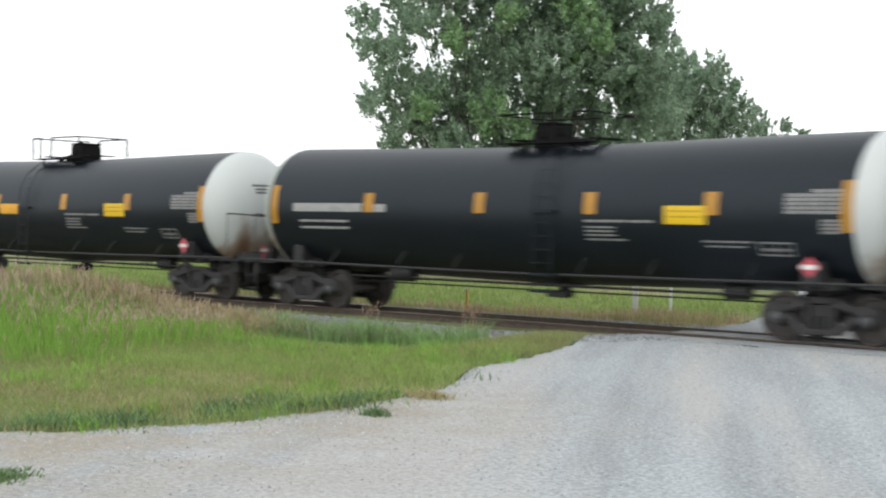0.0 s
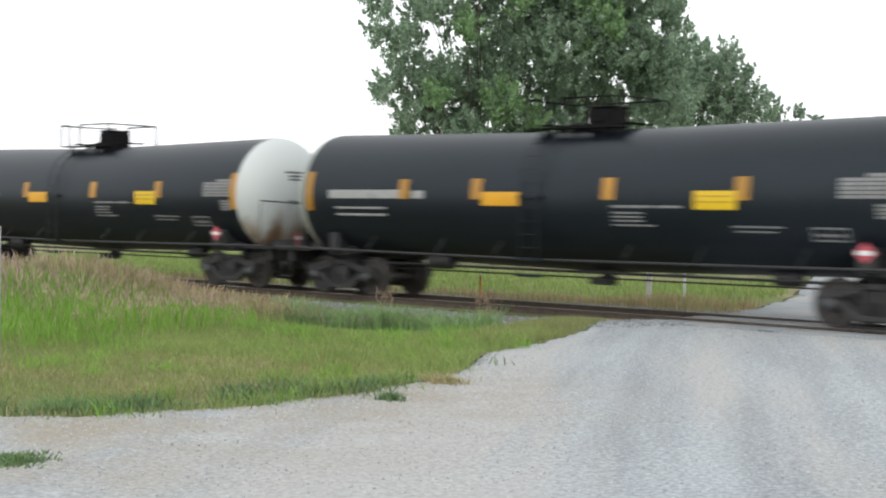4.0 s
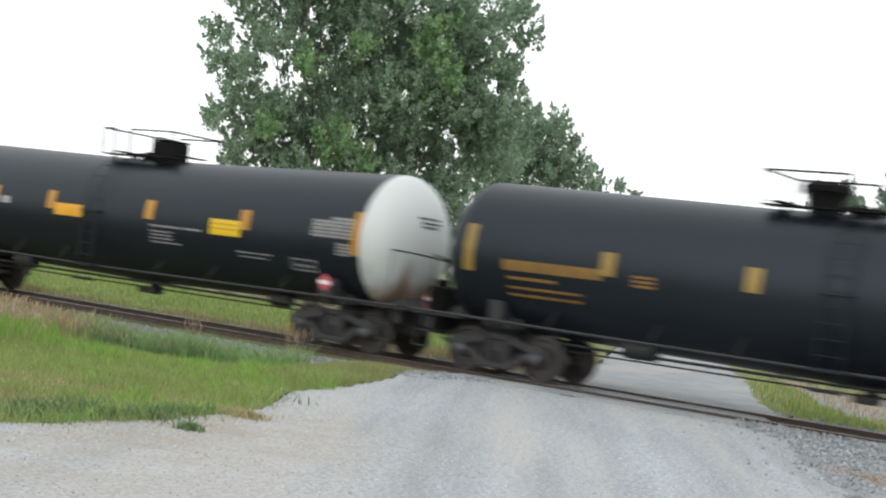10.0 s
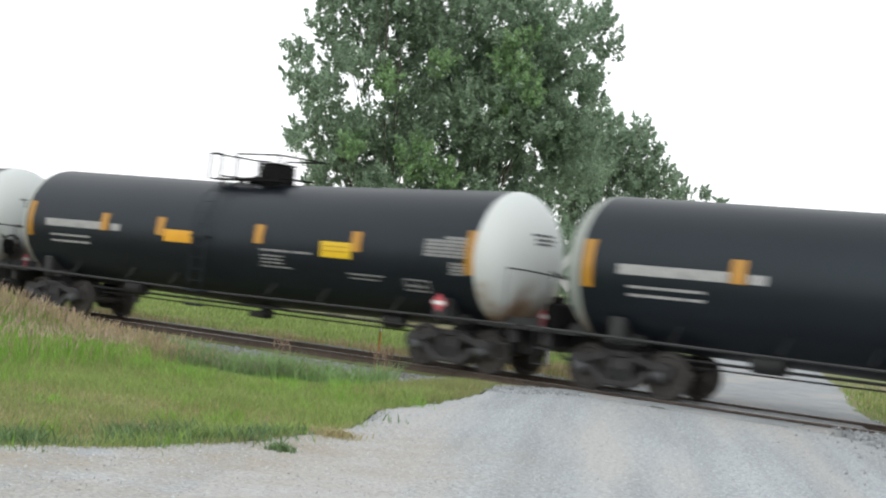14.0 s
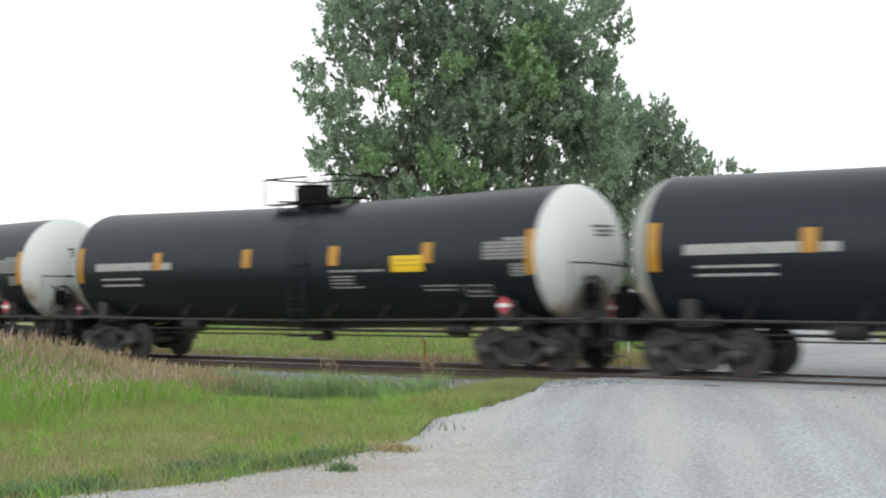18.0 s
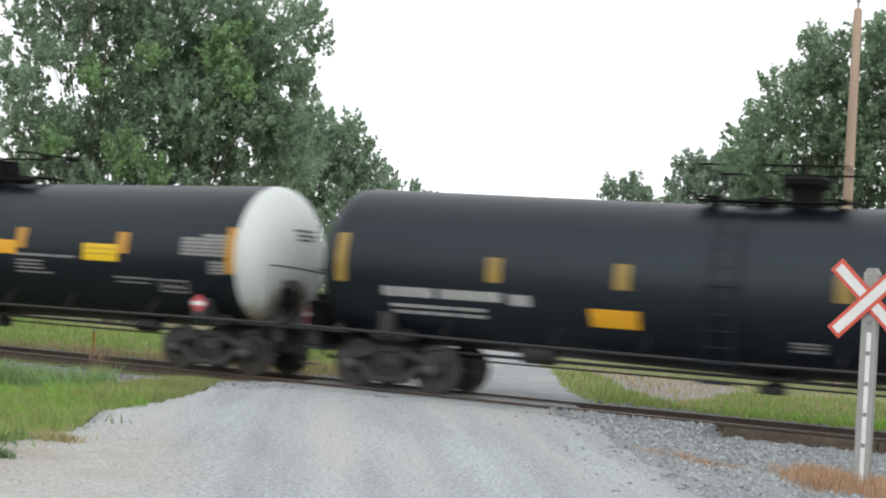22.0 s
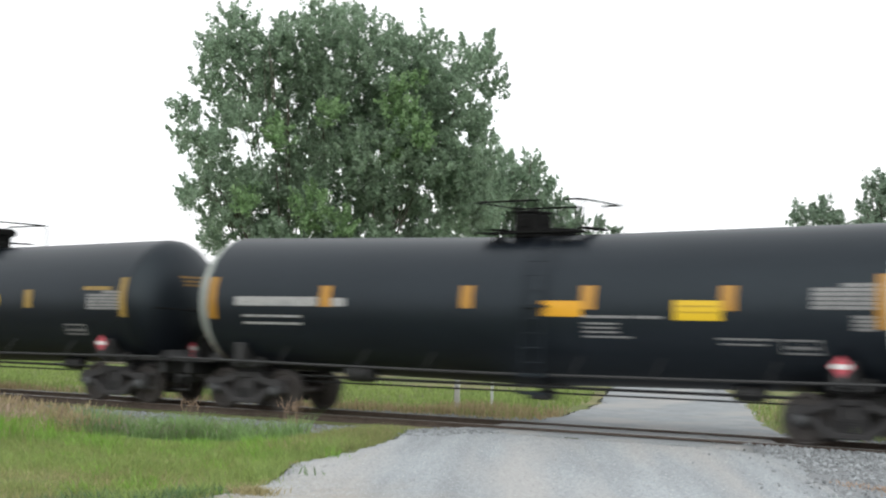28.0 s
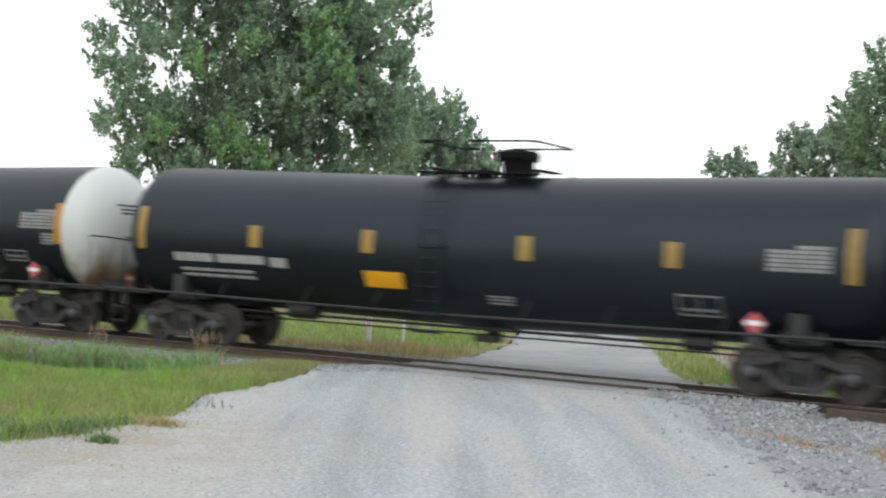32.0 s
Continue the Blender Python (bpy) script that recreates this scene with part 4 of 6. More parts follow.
        bars_on_tank(data, far_u + 0.05, far_u + 0.9, 1.74, 1.768, [1, 1.3], 0.08)
    elif style == "plain":
        bars_on_tank(data, 1.83, 2.34, 1.74, 1.78, [1, 1.3], 0.08)
    else:
        for z in (1.33, 1.40, 1.46):
            bars_on_tank(data, 0.85, 1.40, z, z + 0.035, [1, 1.3, 0.7], 0.08)
    tagged(part("data_stencil", shared("data%s%.2f" % (style, spots[2]), lambda: data, grey_mark), grey_mark, car), kind="stuff")
    block = Shape()
    top = 2.78 if white else 2.62
    for k in range(6):
        bars_on_tank(block, 6.39 if k else 6.90, 7.48, top - 0.078 * k, top - 0.078 * k + 0.062, [1.2, 0.8, 1, 1.4, 0.7][: 3 + k % 3], 0.06)
    if white:
        for k in range(4):
            bars_on_tank(block, 7.10, 7.48, 2.24 - 0.07 * k, 2.292 - 0.07 * k, [1, 1.2], 0.08)
    tagged(part("stencil_block", shared("stencil" + style, lambda: block, grey_mark), grey_mark, car), kind="stuff")
    if style == "plain":
        plate_part(car, "stencil_heading", ochre_sheet, "stencil_heading" + style, (6.25, 7.2, top + 0.075, top + 0.165))
    frame_box = Shape()
    u0, u1, z0, z1 = {"white": (5.80, 6.51, 1.60, 1.86), "plain": (5.48, 6.20, 1.6, 1.86), "low": (4.72, 5.52, 1.36, 1.74)}[style]
    for a, b, c, d in ((u0, u1, z0, z0 + 0.03), (u0, u1, z1 - 0.03, z1), (u0, u0 + 0.03, z0, z1), (u1 - 0.03, u1, z0, z1), ((u0 + u1) / 2, (u0 + u1) / 2 + 0.02, z0, z1)):
        sheet_on_tank(frame_box, a, b, c, d, 0.005)
    bars_on_tank(frame_box, u0 + 0.08, u1 - 0.08, z0 + 0.09, z0 + 0.14, [1, 1, 1], 0.2)
    tagged(part("stencil_frame", shared("stencil_frame" + style, lambda: frame_box, grey_mark), grey_mark, car), kind="stuff")
    if style == "white":
        u = spots[3]
        plate_part(car, "yellow_plate", yellow_sheet, "yellow_plate%.2f" % u, (u - 1.04, u - 0.12, 2.17, 2.53))
        caption = Shape()
        for z in (2.30, 2.41):
            bars_on_tank(caption, u - 0.96, u - 0.21, z, z + 0.03, [1, 1.4, 0.8], 0.06, 0.011)
        tagged(part("plate_text", shared("plate_text%.2f" % u, lambda: caption, plate_ink), plate_ink, car), kind="stuff")
        if plates in (1, 5):
            plate_part(car, "orange_plate", amber_sheet, "orange_plate_a%d" % plates, (spots[2] - 1.03, spots[2] - 0.13, 2.21, 2.51))
        if plates == 2:
            plate_part(car, "orange_plate", amber_sheet, "orange_plate_b", (spots[1] + 0.17, spots[1] + 1.20, 2.21, 2.51))
    elif style == "plain":
        if plates in (0, 3, 4):
            plate_part(car, "yellow_plate", yellow_sheet, "yellow_plate_plain", (2.02, 3.10, 2.28, 2.57))
        if plates == 1:
            plate_part(car, "yellow_plate", yellow_sheet, "yellow_plate_beside", (-3.05, -2.00, 2.32, 2.67))
        tiny = Shape()
        for row in range(3):
            bars_on_tank(tiny, -3.85, -3.40, 2.10 + 0.085 * row, 2.15 + 0.085 * row, [1, 1.2, 0.8], 0.08)
        tagged(part("painted_block", shared("painted_block", lambda: tiny, yellow_mark), yellow_mark, car), kind="stuff")
    else:
        u = -2.72 if plates else -1.93
        plate_part(car, "orange_plate", amber_sheet, "orange_plate_low%.2f" % u, (u, u + 0.9, 1.52, 1.84))
    add_placards(car, 6.88 if style != "low" else 6.2, 1.42 if style != "low" else 1.32)
    head_text(car, 1, frame_black if white else yellow_mark if style == "plain" else white_mark, 0.22 if style == "low" else 0.0)
    text = {"white": "black tank car with white ends and orange reflectors",
            "plain": "all-black tank car with ochre lettering and dull yellow reflectors",
            "low": "all-black tank car with low white lettering"}[style]
    return tagged(car, text, "tank car", "tank cars of the train")


# order of the train from its front: style and plates
PLAIN, LOW = {11: 0, 12: 4, 21: 1, 26: 2, 36: 3}, {7: 1, 27: 1, 40: 0}
PLATES = {0: 0, 1: 2, 2: 0, 3: 5, 4: 5, 5: 2, 6: 2, 8: 3, 9: 0, 10: 2, 13: 2, 14: 4, 15: 2, 16: 5, 17: 5, 18: 2, 19: 5, 20: 0, 22: 5, 23: 0, 24: 5, 25: 2, 28: 5,
          29: 2, 30: 2, 31: 3, 32: 5, 33: 0, 34: 0, 35: 1, 37: 5, 38: 2, 39: 5, 41: 2, 42: 5, -1: 5}
models, cars = {}, {}
for number in range(-1, 43):
    kind = ("plain", PLAIN[number]) if number in PLAIN else ("low", LOW[number]) if number in LOW else ("white", PLATES[number])
    if kind in models:
        cars[number] = copy_thing(models[kind], Matrix())
    else:
        models[kind] = cars[number] = make_car(kind)
for number, plates in PLATES.items():
    brake_wheel(cars[number], 1 if plates in WITH_BRAKE else -1)

# ---- stones, grass, weeds ----


def scatter(poly, count, avoid=(), soft=0.0):
    """Random places inside a polygon, outside others; soft blurs its border."""
    xs, ys = [p[0] for p in poly], [p[1] for p in poly]
    got = np.zeros((0, 2))
    while len(got) < count:
        p = np.stack([rng.uniform(min(xs), max(xs), count * 2), rng.uniform(min(ys), max(ys), count * 2)], 1)
        keep = inside(poly, p[:, 0], p[:, 1])
        if soft:
            p = p + rng.normal(0, soft, p.shape) * np.array([1.0, 0.5])
            keep &= ~inside(NEAR_ROAD, p[:, 0], p[:, 1]) & ~inside(FAR_ROAD, p[:, 0], p[:, 1])
        for other in avoid:
            keep &= ~inside(other, p[:, 0], p[:, 1])
        got = np.concatenate([got, p[keep]])
    return got[:count]


def surface(p):
    """Height of what lies on top at each place."""
    z = ground_height(p[:, 0], p[:, 1])
    on_road = inside(NEAR_ROAD, p[:, 0], p[:, 1]) | inside(FAR_ROAD, p[:, 0], p[:, 1])
    z = np.where(on_road, road_height(p[:, 0], p[:, 1]), z)
    on_bed = (np.abs(p[:, 1]) < 3.2) & ((p[:, 0] < -15.6) | (p[:, 0] > -9.4)) & ~on_road
    return np.where(on_bed, np.maximum(z, bed_height(p[:, 0], p[:, 1])), z)


def stones(name, places, low, high, label, lift=0.0, mat=None):
    """Crushed stones of uneven shape, half sunk."""
    n = len(places)
    size = rng.uniform(low, high, n) * rng.choice([0.7, 1.0, 1.3], n)
    corner = np.array([(1, 0, 0), (-1, 0, 0), (0, 1, 0), (0, -1, 0), (0, 0, 1), (0, 0, -1), (0.6, 0.6, 0.5), (-0.6, -0.5, 0.55)], float)
    faces = np.array([(0, 2, 6), (2, 4, 6), (4, 0, 6), (2, 1, 4), (1, 3, 7), (3, 4, 7), (4, 1, 7), (3, 0, 4), (2, 0, 5), (1, 2, 5), (3, 1, 5), (0, 3, 5)])
    pts = corner[None] * (size[:, None, None] * rng.uniform(0.55, 1.25, (n, 8, 3)))
    a = rng.uniform(0, 2 * np.pi, n)
    c, s = np.cos(a)[:, None], np.sin(a)[:, None]
    x, y = pts[..., 0] * c - pts[..., 1] * s, pts[..., 0] * s + pts[..., 1] * c
    z = pts[..., 2] * 0.8
    verts = np.stack([x + places[:, :1], y + places[:, 1:2], z + (surface(places) + size * 0.25 + lift)[:, None]], -1)
    f = faces[None] + 8 * np.arange(n)[:, None, None]
    ob = new(name, cloud_mesh(name, verts, f.reshape(-1, 3), mat or stone_grey))
    return tagged(ob, label, "stones", kind="stuff")


def blades(name, places, height, spread, width, mat, label, lean=0.35, tall=None, category="grass", start=0.0):
    """Bent blades of grass: a quad and a tip each."""
    n = len(places)
    h = height * rng.uniform(1 - spread, 1 + spread, n)
    if tall is not None:
        h = h * tall(places[:, 0], places[:, 1])
    a = rng.uniform(0, 2 * np.pi, n)
    side = np.stack([np.cos(a), np.sin(a)], 1)
    b = rng.uniform(0, 2 * np.pi, n)
    way = np.stack([np.cos(b), np.sin(b)], 1) * (lean * rng.uniform(0.3, 1.0, n) * h)[:, None]
    w = width * rng.uniform(0.6, 1.4, n)[:, None]
    z = surface(places) + start - 0.01
    base_a = np.c_[places - side * w / 2, z]
    base_b = np.c_[places + side * w / 2, z]
    mid = places + way * 0.35
    mid_a = np.c_[mid - side * w * 0.42, z + h * 0.6]
    mid_b = np.c_[mid + side * w * 0.42, z + h * 0.6]
    tip = np.c_[places + way, z + h]
    verts = np.stack([base_a, base_b, mid_b, mid_a, tip], 1)
    k = 5 * np.arange(n)
    data = bpy.data.meshes.new(name)
    quads = np.stack([k, k + 1, k + 2, k + 3], 1).tolist()
    tips = np.stack([k + 3, k + 2, k + 4], 1).tolist()
    data.from_pydata(verts.reshape(-1, 3).tolist(), [], quads + tips)
    data.materials.append(mat)
    return tagged(new(name, data), label, category, kind="stuff")


def seed_heads(name, places, stem, mat, label, start_h):
    """Thin stalks with feathery seed heads."""
    n = len(places)
    h = stem * rng.uniform(0.75, 1.2, n) * start_h(places[:, 0], places[:, 1])
    z = surface(places)
    a = rng.uniform(0, 2 * np.pi, n)
    drift = np.stack([np.cos(a), np.sin(a)], 1) * (0.38 * rng.uniform(0.2, 1, n) * h)[:, None]
    parts_v, parts_f = [], []
    for lo, hi, w in ((0.0, 0.80, 0.005), (0.72, 0.88, 0.024), (0.80, 1.0, 0.018)):
        for turn in (0.0, 1.57):
            side = np.stack([np.cos(a + turn), np.sin(a + turn)], 1) * w * rng.uniform(0.6, 1.3, n)[:, None]
            p0, p1 = places + drift * lo ** 2, places + drift * hi ** 2
            m = (p0 + p1) / 2
            zl, zh = z + h * lo, z + h * hi
            quad = np.stack([np.c_[p0, zl], np.c_[m + side / 2, (zl * 0.6 + zh * 0.4)], np.c_[p1, zh], np.c_[m - side / 2, (zl * 0.6 + zh * 0.4)]], 1)
            parts_f.append(np.arange(4 * n).reshape(n, 4) + 4 * n * len(parts_v))
            parts_v.append(quad.reshape(-1, 3))
    ob = new(name, cloud_mesh(name, np.concatenate(parts_v), np.concatenate(parts_f), mat))
    return tagged(ob, label, "grass", kind="stuff")


APRON = [(-9.60, -0.84), (-8.60, -2.30), (-7.60, -4.10), (-5.95, -7.20), (-4.16, -10.35), (-2.01, -13.85), (9.75, -12.96), (9.41, -0.84)]


def apron_height(x, y):
    """Stone heaped to the rail's head at the crossing, falling away from it."""
    low = np.maximum(ground_height(x, y) + 0.05, -0.17 - 0.03 * np.abs(x + 9))
    near = 1 - ease(-y, 1.0, 3.6)
    crest = -0.05 - 0.17 * ease(x, -6.45, -6.20)
    return np.maximum(crest * near + low * (1 - near), np.where(y < -2.6, low, -9))


apron = road_piece("ballast_apron", APRON, 0.22, ballast_rock, apron_height)
tagged(apron, "loose crushed grey stone beside the crossing", "ballast", kind="structure")
heap = np.concatenate([scatter(APRON, 15000), scatter([(-9.3, -0.84), (-7.6, -4.1), (-2.0, -4.6), (1.0, -0.84)], 5000)])
stones("ballast_stones", heap, 0.018, 0.040, "loose blue-grey crushed stone on the shoulder by the crossing", apron_height(heap[:, 0], heap[:, 1]) - surface(heap) - 0.004)
timbers = tagged(new("crossing_timber"), "dark brown weathered timbers lying along the near rail", "timber", kind="structure")
for k in range(4):
    part("timber", Shape().box(0, 0, 0, 2.58, 0.20, 0.24, edge=0.02), tie_wood, timbers, at=(-4.97 + 2.6 * k, -0.97 + 0.012 * (k % 2), -0.175 + 0.008 * (k % 3)))
strays = scatter(APRON, 5200) + rng.normal(0, 0.55, (5200, 2))
stones("stray_stones", strays[np.hypot(strays[:, 0], strays[:, 1] + 25) > 8], 0.012, 0.032, "loose grey stones thinning out on the gravel")
SHOULDER = [(-46, -3.3), (-15.2, -3.3), (-15.4, -1.35), (-46, -1.35)]
stones("shoulder_stones", scatter(SHOULDER, 16000), 0.014, 0.032, "grey crushed stone along the shoulder of the track")
BANK = [(-24.0, -6.2), (-17.2, -5.6), (-15.7, -3.6), (-15.6, -3.0), (-24.0, -3.1)]
bank = road_piece("ballast_bank", BANK, 0.3, ballast_rock, lambda x, y: ground_height(x, y) + 0.015)
tagged(bank, "fine grey stone washed down the bank below the track", "ballast", kind="structure")
stones("bank_stones", scatter(BANK, 15000), 0.010, 0.022, "grey stone spread over the bank below the track", 0.01)
stones("far_shoulder_stones", scatter([(-40, 1.3), (4, 1.3), (4, 2.8), (-40, 2.8)], 3500, (FAR_ROAD,)), 0.03, 0.055, "grey crushed stone along the far side of the track")
CROSS_EDGE = [(-18.00, -4.08), (-14.72, -3.96), (-13.78, -2.00), (-17.32, -1.60)]
stones("crossing_stones", scatter(CROSS_EDGE, 700), 0.015, 0.035, "grey stone spilled at the edge of the crossing")
NEAR_STONES = [(-15.01, -2.00), (-13.90, -5.61), (-12.70, -9.13), (-11.06, -13.20), (-11.69, -18.38), (-4.40, -20.70), (-1.47, -13.85), (-4.25, -9.97), (-7.99, -3.50), (-9.20, -2.00)]
stones("road_stones", scatter(NEAR_STONES, 20000), 0.004, 0.011, "scattered small gravel on the road surface", 0.0, stone_pale)
stones("road_cobbles", scatter(NEAR_STONES, 160), 0.010, 0.018, "a few larger pebbles on the road surface", 0.0, stone_pale)

EDGE = NEAR_ROAD[:14]
border = np.repeat(np.array(EDGE[2:12]), 420, 0) + rng.normal(0, 0.75, (4200, 2))
border = border[inside(NEAR_ROAD, border[:, 0], border[:, 1])]
stones("border_stones", border, 0.005, 0.012, "loose grey pebbles gathered along the gravel edge", -0.003, stone_pale)
LAWN = [(-15.44, -2.60), (-15.26, -3.65), (-14.13, -6.08), (-13.41, -8.06), (-12.93, -9.53), (-11.66, -11.47), (-11.34, -12.73), (-11.00, -13.90), (-11.06, -15.22), (-11.41, -16.38), (-11.96, -17.45), (-14.49, -19.71), (-22.12, -23.48), (-32.09, -27.07), (-31.26, -3.40)]


def patchy(x, y):
    return 0.75 + 0.5 * np.clip(0.5 + 0.5 * np.sin(0.8 * x + 1.1 * y) * np.sin(1.3 * x - 0.5 * y + 2), 0, 1)


blades("mown_grass", scatter(LAWN, 210000), 0.070, 0.6, 0.0075, blade_green, "short mown green grass beside the gravel road", 1.1, patchy)
DRY_BAND = [(-12.59, -12.02), (-12.11, -13.98), (-14.09, -16.35), (-20.30, -18.95), (-28.95, -21.03), (-28.88, -17.12), (-20.16, -14.90), (-14.79, -11.21)]
blades("dry_mown_grass", scatter(DRY_BAND, 16000, soft=0.90), 0.070, 0.6, 0.0075, blade_straw, "dried tan patches in the mown grass", 1.1, patchy)
def streaky(p, level=0.45, sign=1):
    """Thins places out to long wavy bands."""
    wave = np.sin(2.3 * (p[:, 1] - 0.30 * p[:, 0]) + 1.2 * np.sin(0.35 * p[:, 0])) + 0.5 * np.sin(5.1 * (p[:, 1] - 0.22 * p[:, 0]) + 2.0 * np.sin(0.5 * p[:, 0] + 1))
    return p[wave * sign + rng.normal(0, 0.30, len(p)) > level]


blades("lawn_dry_grass", streaky(scatter(LAWN, 95000)), 0.075, 0.6, 0.0075, blade_straw, "dried blades all through the mown grass", 1.1, patchy)
blades("lawn_fresh_bands", streaky(scatter(LAWN, 120000), 0.45, -1), 0.095, 0.6, 0.008, blade_bright, "fresh green bands in the mown grass", 1.0, patchy)
blades("lawn_grass", scatter([(-15.81, -5.67), (-13.45, -8.53), (-13.54, -11.41), (-20.11, -13.91), (-21.71, -10.68), (-19.99, -5.88)], 46000, soft=1.00), 0.095, 0.6, 0.008, blade_bright, "fresh green grass on the verge", 0.9, patchy)
DRY_TIP = [(-15.71, -2.50), (-14.72, -3.96), (-13.66, -7.52), (-14.36, -7.76), (-16.31, -4.81), (-16.88, -3.00)]
blades("dry_verge_grass", scatter(DRY_TIP, 1500, soft=0.30), 0.15, 0.5, 0.009, blade_dry, "dry tan grass at the corner of the crossing", 0.5, patchy)
blades("verge_grass", scatter(DRY_TIP, 13000, soft=0.35), 0.14, 0.6, 0.009, blade_green, "green grass at the corner of the crossing", 0.5, patchy)

# longer uncut grass leaning over the gravel where the verge narrows
hem = []
for (x0, y0), (x1, y1) in zip(LAWN[2:8], LAWN[3:9]):
    for k in np.linspace(0, 1, max(2, int(math.hypot(x1 - x0, y1 - y0) / 0.16))):
        hem.append((x0 + (x1 - x0) * k - abs(rng.normal(0.15, 0.45)), y0 + (y1 - y0) * k + rng.normal(0.05, 0.25)))
hem = np.repeat(np.array(hem), 75, 0)
hem = hem + rng.normal(0, 0.13, hem.shape)
hem = hem[~inside(NEAR_ROAD, hem[:, 0], hem[:, 1]) | (rng.uniform(0, 1, len(hem)) < 0.05)]
blades("hem_grass", hem, 0.19, 0.6, 0.010, blade_bright, "longer uncut grass along the narrow end of the verge", 0.9, patchy)

# uneven tufts that stand above the mown grass
spots = scatter(LAWN, 420)
spots = spots[rng.uniform(0, 1, 420) < 0.35 + 0.65 * ease(spots[:, 1], -13.0, -7.0)]
blades("lawn_tufts", np.repeat(spots, 70, 0) + rng.normal(0, 0.15, (len(spots) * 70, 2)), 0.16, 0.6, 0.009, blade_lush, "taller fresh tufts in the mown grass", 1.0, patchy)
spots = scatter(LAWN, 300)
blades("pale_tufts", np.repeat(spots, 60, 0) + rng.normal(0, 0.16, (len(spots) * 60, 2)), 0.11, 0.6, 0.008, blade_green, "paler tufts in the mown grass", 0.7, patchy)

# dark low weeds along the gravel's edge, clump by clump
centres = []
for (x0, y0), (x1, y1) in zip(LAWN[4:12], LAWN[5:13]):
    for k in np.linspace(0, 1, max(2, int(math.hypot(x1 - x0, y1 - y0) / 0.28))):
        centres.append((x0 + (x1 - x0) * k + rng.normal(0, 0.18) - 0.25, y0 + (y1 - y0) * k + rng.normal(0, 0.18) + 0.12))
centres = np.array([c for c in centres if (-18.5 < c[0] and c[1] < -12.9) or rng.uniform() < 0.4])
clumps = np.repeat(centres, 170, 0) + rng.normal(0, 0.16, (len(centres) * 170, 2))
weed_dark = material("weed_dark", (0.145, 0.225, 0.09), (0.09, 0.15, 0.06), rough=0.7, scale=0.8, fine=4.0, bump=0.0, island=0.35, through_light=0.25)
sprigs = np.repeat(np.array(LAWN[3:13]), 300, 0) + rng.normal(0, 0.5, (3000, 2)) * 0.6
sprigs = sprigs[inside(NEAR_ROAD, sprigs[:, 0], sprigs[:, 1])][::2]
blades("edge_sprigs", sprigs, 0.022, 0.5, 0.007, blade_green, "thin short grass creeping into the gravel", 0.9)
fringe = []
for (x0, y0), (x1, y1) in zip(LAWN[6:12], LAWN[7:13]):
    for k in np.linspace(0, 1, max(2, int(math.hypot(x1 - x0, y1 - y0) / 0.13))):
        fringe.append((x0 + (x1 - x0) * k + rng.normal(-0.55, 0.45), y0 + (y1 - y0) * k + rng.normal(0.2, 0.3)))
fringe = np.array(fringe)
fringe = fringe[np.sin(2.1 * fringe[:, 0] + 2.9 * fringe[:, 1]) + rng.normal(0, 0.5, len(fringe)) > -0.25]
fringe = np.repeat(fringe, 150, 0)
fringe = fringe + rng.normal(0, 0.17, fringe.shape)
fringe = fringe[~inside(NEAR_ROAD, fringe[:, 0], fringe[:, 1]) | (rng.uniform(0, 1, len(fringe)) < 0.03)]
clumps = clumps[~inside(NEAR_ROAD, clumps[:, 0], clumps[:, 1]) | (rng.uniform(0, 1, len(clumps)) < 0.06)]
blades("fringe_weeds", fringe, 0.15, 0.6, 0.017, weed_dark, "dark leafy weeds at the edge of the mown grass", 1.0, patchy, "weeds")
blades("edge_weeds", clumps, 0.085, 0.6, 0.016, weed_dark, "low dark green weeds along the gravel edge", 1.0, patchy, "weeds")
for name, cx, cy, r, n, hh in (("weed_tuft", -11.56, -13.72, 0.36, 900, 0.13), ("weed_tuft", -10.54, -13.92, 0.13, 260, 0.07), ("weed_tuft", -10.05, -18.95, 0.30, 1300, 0.045), ("dry_tuft", -11.26, -12.23, 0.26, 420, 0.07)):
    p = np.array([cx, cy]) + rng.normal(0, r * 0.5, (n, 2))
    blades(name, p, hh, 0.6, 0.016, blade_straw if name[0] == "d" else weed_dark, "small tuft of weeds in the gravel", 1.3, None, "weeds")

TALL = [(-18.60, -13.00), (-19.50, -9.17), (-21.24, -6.91), (-46, -6.6), (-46, -17.5), (-25.20, -16.20)]
MEDIUM = [(-21.5, -7.2), (-22.5, -3.4), (-46, -3.4), (-46, -7.0)]
blades("shoulder_grass", scatter(MEDIUM, 26000, soft=0.60), 0.26, 0.6, 0.010, blade_green, "knee-high grass on the shoulder of the track", 0.8, patchy)
blades("shoulder_dry_grass", scatter(MEDIUM, 9000), 0.30, 0.5, 0.012, blade_dry, "dry grass on the shoulder of the track", 0.5, patchy)


def tall_rise(x, y):
    """Grass grows taller away from the crossing."""
    return 0.55 + 0.45 * ease(-x, 20.0, 25.0) + 0.15 * np.sin(1.1 * x) * np.sin(0.9 * y)


def rear(p, share):
    """Thins places out towards the near side of the tall grass."""
    return p[rng.uniform(0, 1, len(p)) < share + (1 - share) * ease(p[:, 1] - 0.30 * (p[:, 0] + 19), -13.0, -9.5)]


